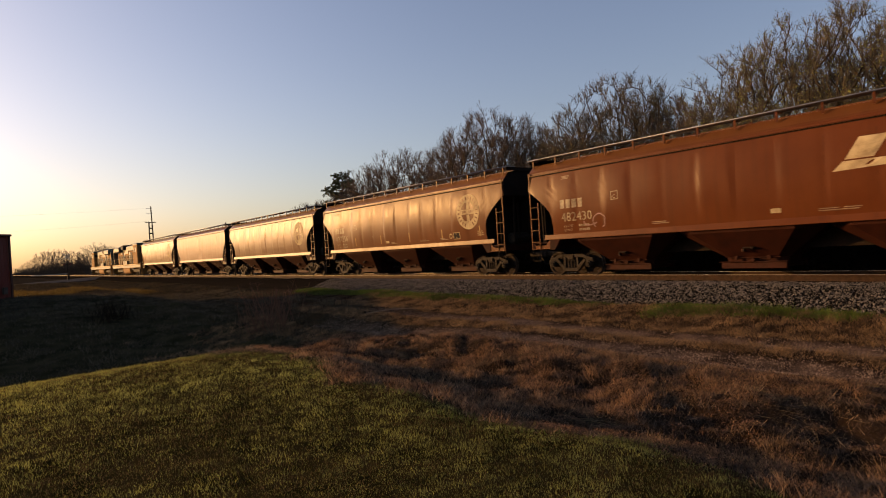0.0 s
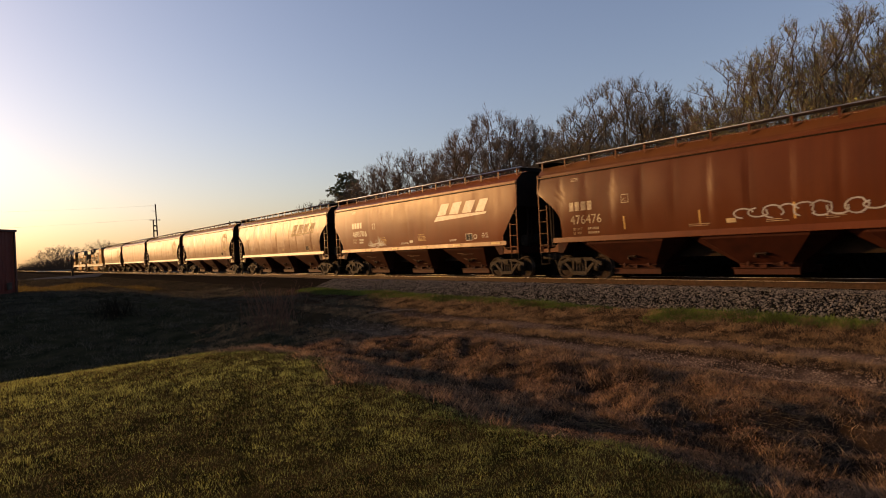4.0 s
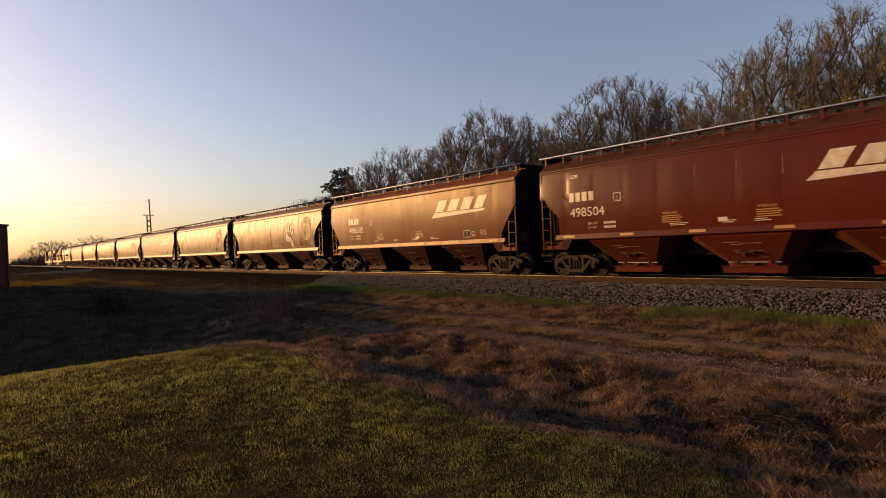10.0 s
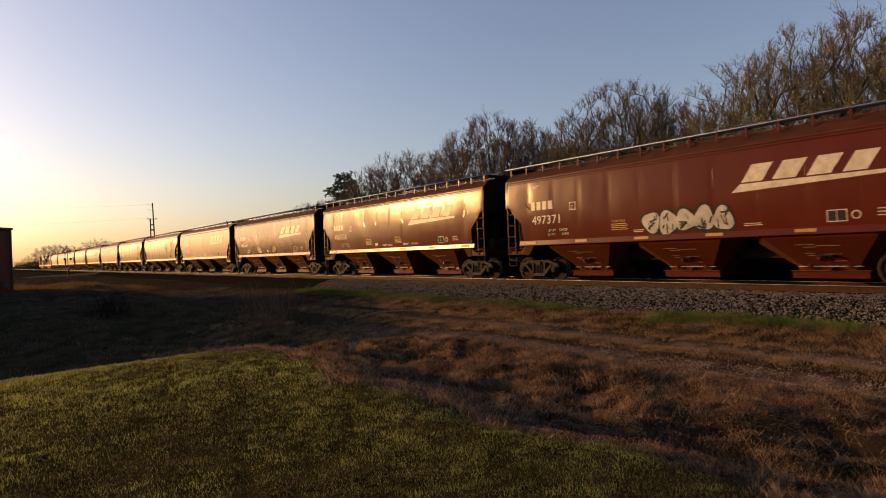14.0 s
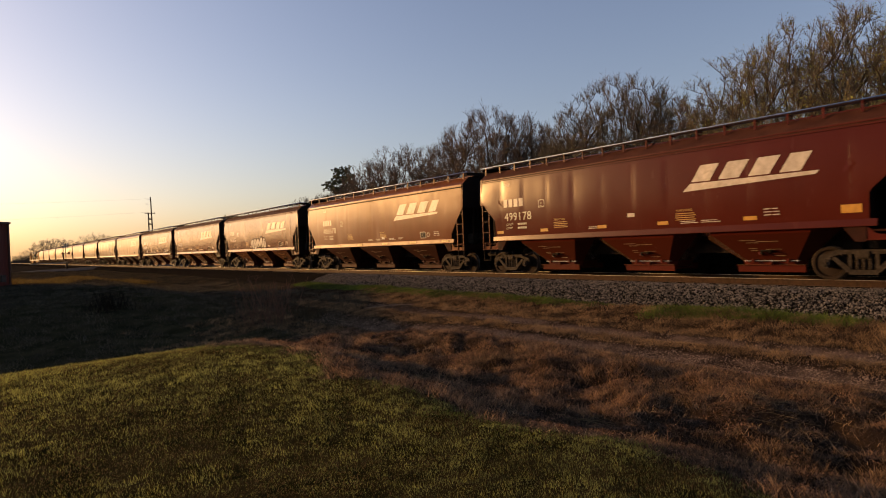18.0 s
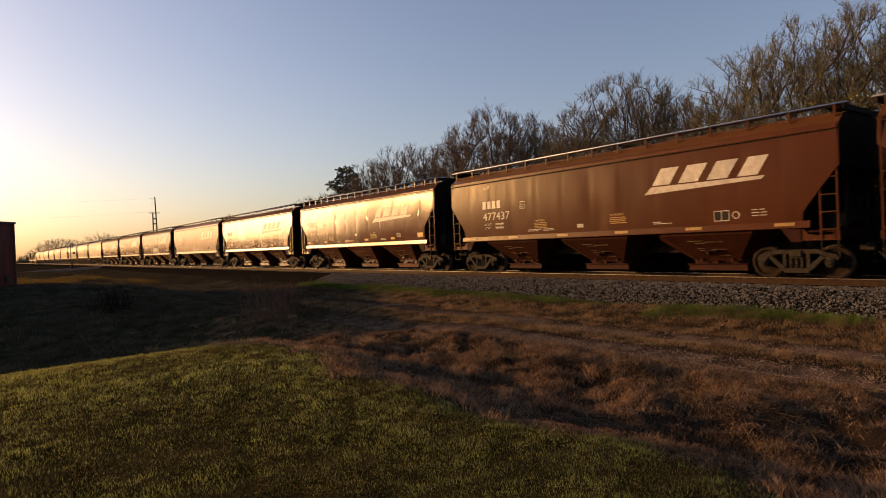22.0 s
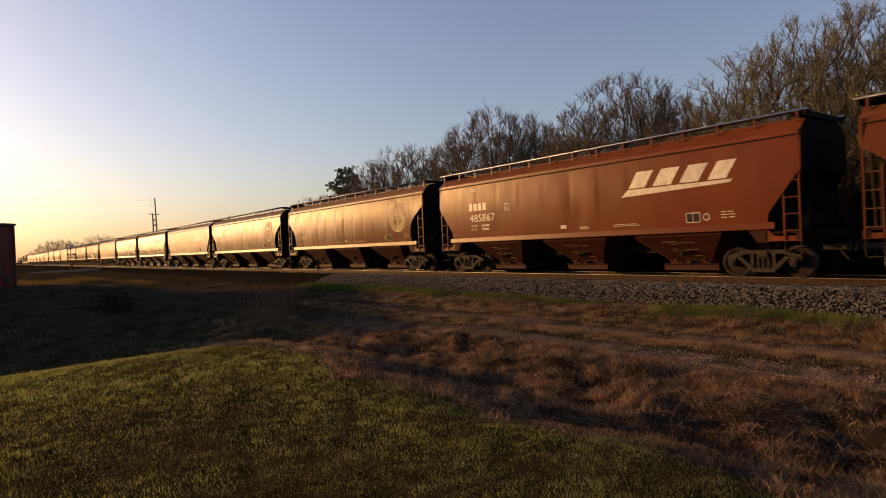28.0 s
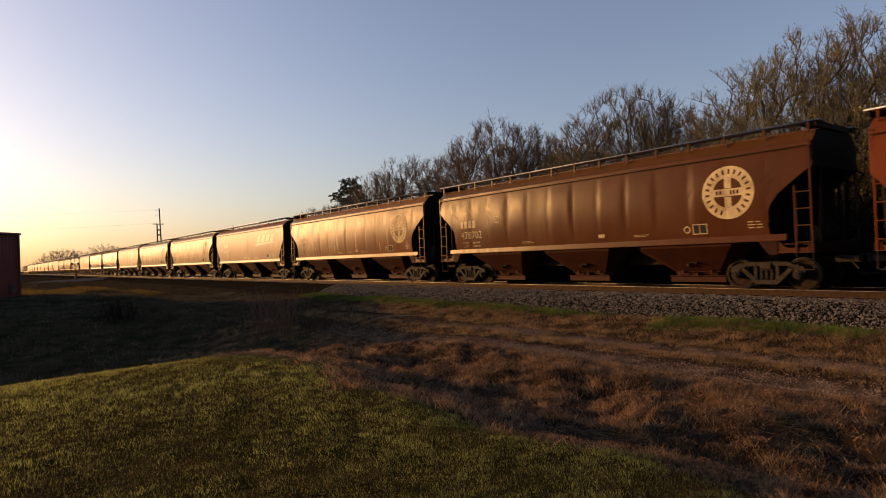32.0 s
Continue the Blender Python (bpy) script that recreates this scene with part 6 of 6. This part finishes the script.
ok = (x < verge(x, y) + 0.10 * g1.standard_normal(len(x))) & (y - 0.12 * x < 13.2)
thin, clump = patchy(x, y, 3.4, 4), patchy(x, y, 24.0, 14)
ok &= g1.random(len(x)) < (0.6 + 0.45 * thin) * (0.7 + 0.45 * clump) * (1 - 0.35 * ((x < 2.0 + 1.2 * (thin - 0.5)) & (y < 6.5)))
x, y, r, thin, clump = x[ok], y[ok], r[ok], thin[ok], clump[ok]
# blade height and width follow the distance from the camera
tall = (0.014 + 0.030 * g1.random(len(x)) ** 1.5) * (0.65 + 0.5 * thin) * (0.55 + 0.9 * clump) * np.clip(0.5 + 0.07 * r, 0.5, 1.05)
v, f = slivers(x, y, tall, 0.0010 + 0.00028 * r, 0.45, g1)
stuff("lawn_grass", v, f, LAWN, "short green lawn grass with thin yellow patches", "grass")

THATCH = islands("dry_lawn_thatch", (0.040, 0.026, 0.011), (0.135, 0.088, 0.034), 0.8, 0.25, 2.0)
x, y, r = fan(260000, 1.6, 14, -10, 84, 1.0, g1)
ok = (x < verge(x, y) + 0.1) & (y - 0.12 * x < 12.6) & (g1.random(len(x)) < 1.15 - patchy(x, y, 3.4, 4) + 0.3 * (x < 1.8))
x, y, r = x[ok], y[ok], r[ok]
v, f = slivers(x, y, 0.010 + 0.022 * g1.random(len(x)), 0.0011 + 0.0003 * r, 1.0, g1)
stuff("dry_thatch", v, f, THATCH, "dead straw-coloured grass between the green blades", "grass")


def tufts(n, per, x0, x1, y0, y1, tall, spread, lean, g, keep=None, power=1.0, fine=1.0):
    """Clumps of long blades that fan out from a common root."""
    cx = x0 + (x1 - x0) * g.random(n)
    cy = y0 + (y1 - y0) * g.random(n) ** power
    if keep is not None:
        m = keep(cx, cy)
        cx, cy = cx[m], cy[m]
    big = 0.30 + 0.9 * g.random(len(cx)) * (0.2 + 0.9 * patchy(cx, cy, 1.3, 8) + 0.9 * patchy(cx, cy, 4.2, 18))
    x = (cx[:, None] + spread * g.standard_normal((len(cx), per))).ravel()
    y = (cy[:, None] + spread * g.standard_normal((len(cx), per))).ravel()
    h = (tall * big[:, None] * (0.35 + 0.65 * g.random((len(cx), per)))).ravel()
    r = np.hypot(x, y)
    return slivers(x, y, h, fine * (0.0011 + 0.00036 * r * (0.5 + g.random(len(x)))), lean, g)


DRY = islands("dry_reddish_weeds", (0.011, 0.007, 0.005), (0.40, 0.248, 0.148), 0.85, 0.38, 3.0)
TAN = islands("dry_tan_grass", (0.018, 0.012, 0.008), (0.31, 0.205, 0.115), 0.85, 0.3, 1.5)
rough_keep = lambda x, y: (x > verge(x, y) + 0.05) & ((x > 4.0) | (y < 9.3)) & ~((np.abs(x - 10.4 - 0.2 * (patchy(x, y, 1.5, 61) - 0.5)) < 0.62) | (np.abs(x - 12.4) < 0.46))
v, f = tufts(26000, 13, 2.6, 9.4, 0.6, 19, 0.12, 0.05, 0.75, g1, lambda x, y: rough_keep(x, y) & (patchy(x, y, 8.5, 44) > 0.40) & (patchy(x, y, 2.2, 21) > 0.20 + 0.14 * ((x < 7.5) & (y < 6)) + 0.2 * ((x < 6.8) & (y < 3.6))) & (y < 13.5 + 0.9 * (x - 4)), 1.25, 1.35)
stuff("dry_weeds", v, f, DRY, "matted reddish-brown dead weeds", "dry weeds")
n = 250000
lx, ly = 2.6 + 7.2 * g1.random(n), 0.8 + 18 * g1.random(n) ** 1.2
lump = patchy(lx, ly, 8.5, 44) * 0.7 + patchy(lx, ly, 2.2, 21) * 0.5
ok = rough_keep(lx, ly) & (lx > verge(lx, ly) + 0.3) & (lump > 0.44 + 0.12 * g1.standard_normal(n)) & (ly < 14.5 + 0.9 * (lx - 4))
lx, ly, lump = lx[ok], ly[ok], lump[ok]
n = len(lx)
c = np.stack([lx, ly, height(lx, ly) + 0.01 + 0.16 * np.clip(lump - 0.35, 0, 0.7) * g1.random(n) ** 0.6], 1)
u, w = g1.standard_normal((n, 3)) * (1, 1, 0.9), g1.standard_normal((n, 3))
u /= np.linalg.norm(u, axis=1, keepdims=True)
w = np.cross(u, w)
w /= np.linalg.norm(w, axis=1, keepdims=True) + 1e-9
k = ((0.006 + 0.016 * g1.random(n)) * (0.55 + np.hypot(lx, ly) / 13))[:, None]
v = np.stack([c - u * k, c + w * k * 0.45, c + u * k], 1).reshape(-1, 3)
stuff("dead_leaves", v, np.arange(3 * n).reshape(-1, 3), islands("curled_dead_leaves", (0.010, 0.006, 0.004), (0.26, 0.155, 0.100), 0.85, 0.32, 4.0, 0.9), "curled brown leaves caught in the dead weeds", "dead leaves")
v, f = tufts(11000, 32, 4.4, 15.6, 0.6, 26, 0.13, 0.09, 0.75, g1, lambda x, y: rough_keep(x, y) & (x > 8.6 - 4.5 * (patchy(x, y, 1.2, 5) > 0.52)), 1.2, 0.7)
stuff("dry_grass", v, f, TAN, "tan dry grass along the gravel track", "dry grass")
v, f = tufts(2600, 16, 4.2, 15.6, -9, 0.7, 0.16, 0.10, 0.7, g1, rough_keep, 1.0, 2.0)
stuff("dry_weeds", v, f, DRY, "matted reddish-brown dead weeds", "dry weeds")
MAT = islands("dark_matted_weeds", (0.010, 0.008, 0.006), (0.130, 0.090, 0.062), 0.85, 0.2, 3.5)
v, f = tufts(17000, 18, 2.7, 9.6, 0.4, 14, 0.055, 0.09, 1.3, g1, lambda x, y: x > verge(x, y), 1.3)
stuff("matted_weeds", v, f, MAT, "dark matted dead weeds close to the ground", "dry weeds")
PALE = islands("pale_dead_stems", (0.10, 0.07, 0.045), (0.42, 0.30, 0.19), 0.8, 0.2, 2.5)
v, f = tufts(3600, 6, 3.0, 9.6, 1.5, 15, 0.12, 0.05, 0.9, g1, lambda x, y: (x > verge(x, y)) & (patchy(x, y, 2.0, 31) > 0.45), 1.1, 0.7)
stuff("dry_stems", v, f, PALE, "pale dead stems standing among the weeds", "dry weeds")
v, f = tufts(900, 20, 2.6, 5.6, 1.2, 12, 0.05, 0.10, 1.6, g1, lambda x, y: np.abs(x - verge(x, y) - 0.1) < 0.22, 1.0, 0.9)
stuff("dry_edge_grass", v, f, PALE, "matted straw-coloured grass along the lawn's edge", "dry grass")
STALK = islands("red_brown_stalks", (0.05, 0.028, 0.020), (0.14, 0.082, 0.055), 0.85, 0.1)
cx = 4.6 + 4.0 * g1.random(150)
cy = 3.0 + 10 * g1.random(150)
segs = []
for a, b in zip(cx, cy):
    z0 = float(height(a, b))
    h = rng.uniform(0.08, 0.22)
    p = Vector((a, b, z0 - 0.02))
    e = p + Vector((rng.gauss(0, 0.07), rng.gauss(0, 0.07), h))
    segs.append((*p, *e, 0.0026, 0.0015))
    for j in range(6):
        q = p.lerp(e, rng.uniform(0.3, 1))
        segs.append((*q, *(q + Vector((rng.gauss(0, 0.05), rng.gauss(0, 0.05), rng.uniform(0, 0.08)))), 0.002, 0.0012))
v, f = tubes(segs, 3)
stuff("weed_stalks", v, f, STALK, "standing red-brown dead weed stalks", "dry weeds")
GREEN = islands("spring_green_grass", (0.018, 0.034, 0.008), (0.098, 0.150, 0.028), 0.75, 0.25)
v, f = tufts(3600, 26, 14.3, 16.4, 1, 34, 0.16, 0.12, 0.8, g1, lambda x, y: ((patchy(x, y, 0.7, 9) > 0.36) & (x > 15.3 - patchy(x, y, 1.3, 19))) | ((y > 13.5) & (y < 28) & (x > 15.0)))
stuff("green_grass", v, f, GREEN, "fresh green grass at the foot of the ballast", "grass")
v, f = tufts(700, 22, 2.4, 5.2, 0.8, 13, 0.055, 0.12, 0.9, g1, lambda x, y: np.abs(x - verge(x, y)) < 0.35)
stuff("edge_grass", v, f, GREEN, "longer green grass where the lawn meets the weeds", "grass")
# the dark tone of this grass carries part of the swale's shade
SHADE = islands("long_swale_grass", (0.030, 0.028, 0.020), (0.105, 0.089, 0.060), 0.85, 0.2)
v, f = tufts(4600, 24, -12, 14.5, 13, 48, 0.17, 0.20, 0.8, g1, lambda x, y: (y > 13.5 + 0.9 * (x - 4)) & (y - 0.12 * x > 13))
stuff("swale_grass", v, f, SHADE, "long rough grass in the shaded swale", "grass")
v, f = tufts(3600, 16, 2, 15.5, 46, 112, 0.16, 0.35, 0.9, g1)
stuff("field_grass", v, f, islands("far_field_grass", (0.019, 0.017, 0.012), (0.058, 0.045, 0.026), 0.85, 0.2), "thin dry grass over the far field", "grass")
# grass coloured gold where a strip of low sun lies on the field
v, f = tufts(1500, 30, 2.2, 11.5, 50, 70, 0.26, 0.25, 1.0, g1, lambda x, y: np.abs(y - 58 - 0.5 * (x - 6) - 3 * np.sin(x)) < 5)
stuff("golden_grass", v, f, islands("sun_gold_dry_grass", (0.055, 0.038, 0.011), (0.18, 0.12, 0.034), 0.85, 0.35), "dry grass coloured gold for a strip of low sun", "dry grass")
STRAW = islands("bleached_straw", (0.11, 0.08, 0.045), (0.24, 0.175, 0.10), 0.8, 0.1)
segs = []
for px, py, n, s in ((4.95, 7.0, 50, 0.13), (5.3, 4.3, 70, 0.15), (7.6, 3.3, 110, 0.40), (6.9, 2.9, 40, 0.3), (9.4, 18.4, 30, 0.3)):
    for k in range(n):
        a, b = px + rng.gauss(0, s), py + rng.gauss(0, s)
        t, l = rng.gauss(2.6, 0.6), rng.uniform(0.06, 0.24) * (1 + 9 * s * s * rng.random())
        z0 = float(height(a, b)) + rng.uniform(0.02, 0.14)
        segs.append((a, b, z0, a + l * math.cos(t), b + l * math.sin(t), z0 + rng.uniform(-0.03, 0.06), 0.0019, 0.001))
v, f = tubes(segs, 3)
stuff("straw_litter", v, f, STRAW, "bleached fallen stalks lying on the weeds", "straw")
# gravel on the wheel ruts
N = 26000
rx = np.where(nrng.random(N) < 0.65, 10.4, 12.4) + 0.30 * nrng.standard_normal(N)
ry = 1.5 + 20 * nrng.random(N) ** 1.3
sz = 0.006 + 0.013 * nrng.random(N) ** 2
v = base[None] * sz[:, None, None] * (0.6 + 0.7 * nrng.random((N, 6, 1)))
v += np.stack([rx, ry, height(rx, ry) + 0.004], 1)[:, None]
f = (octo[None] + (np.arange(N) * 6)[:, None, None]).reshape(-1, 3)
stuff("rut_gravel", v.reshape(-1, 3), f, islands("pinkish_gravel", (0.04, 0.028, 0.021), (0.25, 0.18, 0.135), patch=3.0), "loose gravel in the wheel ruts", "gravel")


def fallen_branch():
    """A pale bare limb with two snapped side shoots, lying by the wheel ruts."""
    ob = root("fallen_branch", "pale barkless branch lying on the dry grass", "branch")
    z = float(height(12.2, 19.3)) + 0.09
    bm = bmesh.new()
    rod(bm, (-0.95, 0.25, 0), (0.0, 0.02, 0.05), 0.03, 7, 0.026)
    rod(bm, (0.0, 0.02, 0.05), (0.9, -0.30, 0.02), 0.026, 7, 0.014)
    part("limb", bm, PALE_WOOD, ob)
    for p, q in (((-0.2, 0.07, 0.04), (-0.05, 0.42, 0.16)), ((0.35, -0.1, 0.03), (0.62, 0.10, 0.12))):
        bm = bmesh.new()
        rod(bm, p, q, 0.016, 5, 0.008)
        part("side_shoot", bm, PALE_WOOD, ob)
    ob.location = (12.2, 19.3, z)


fallen_branch()

motions()
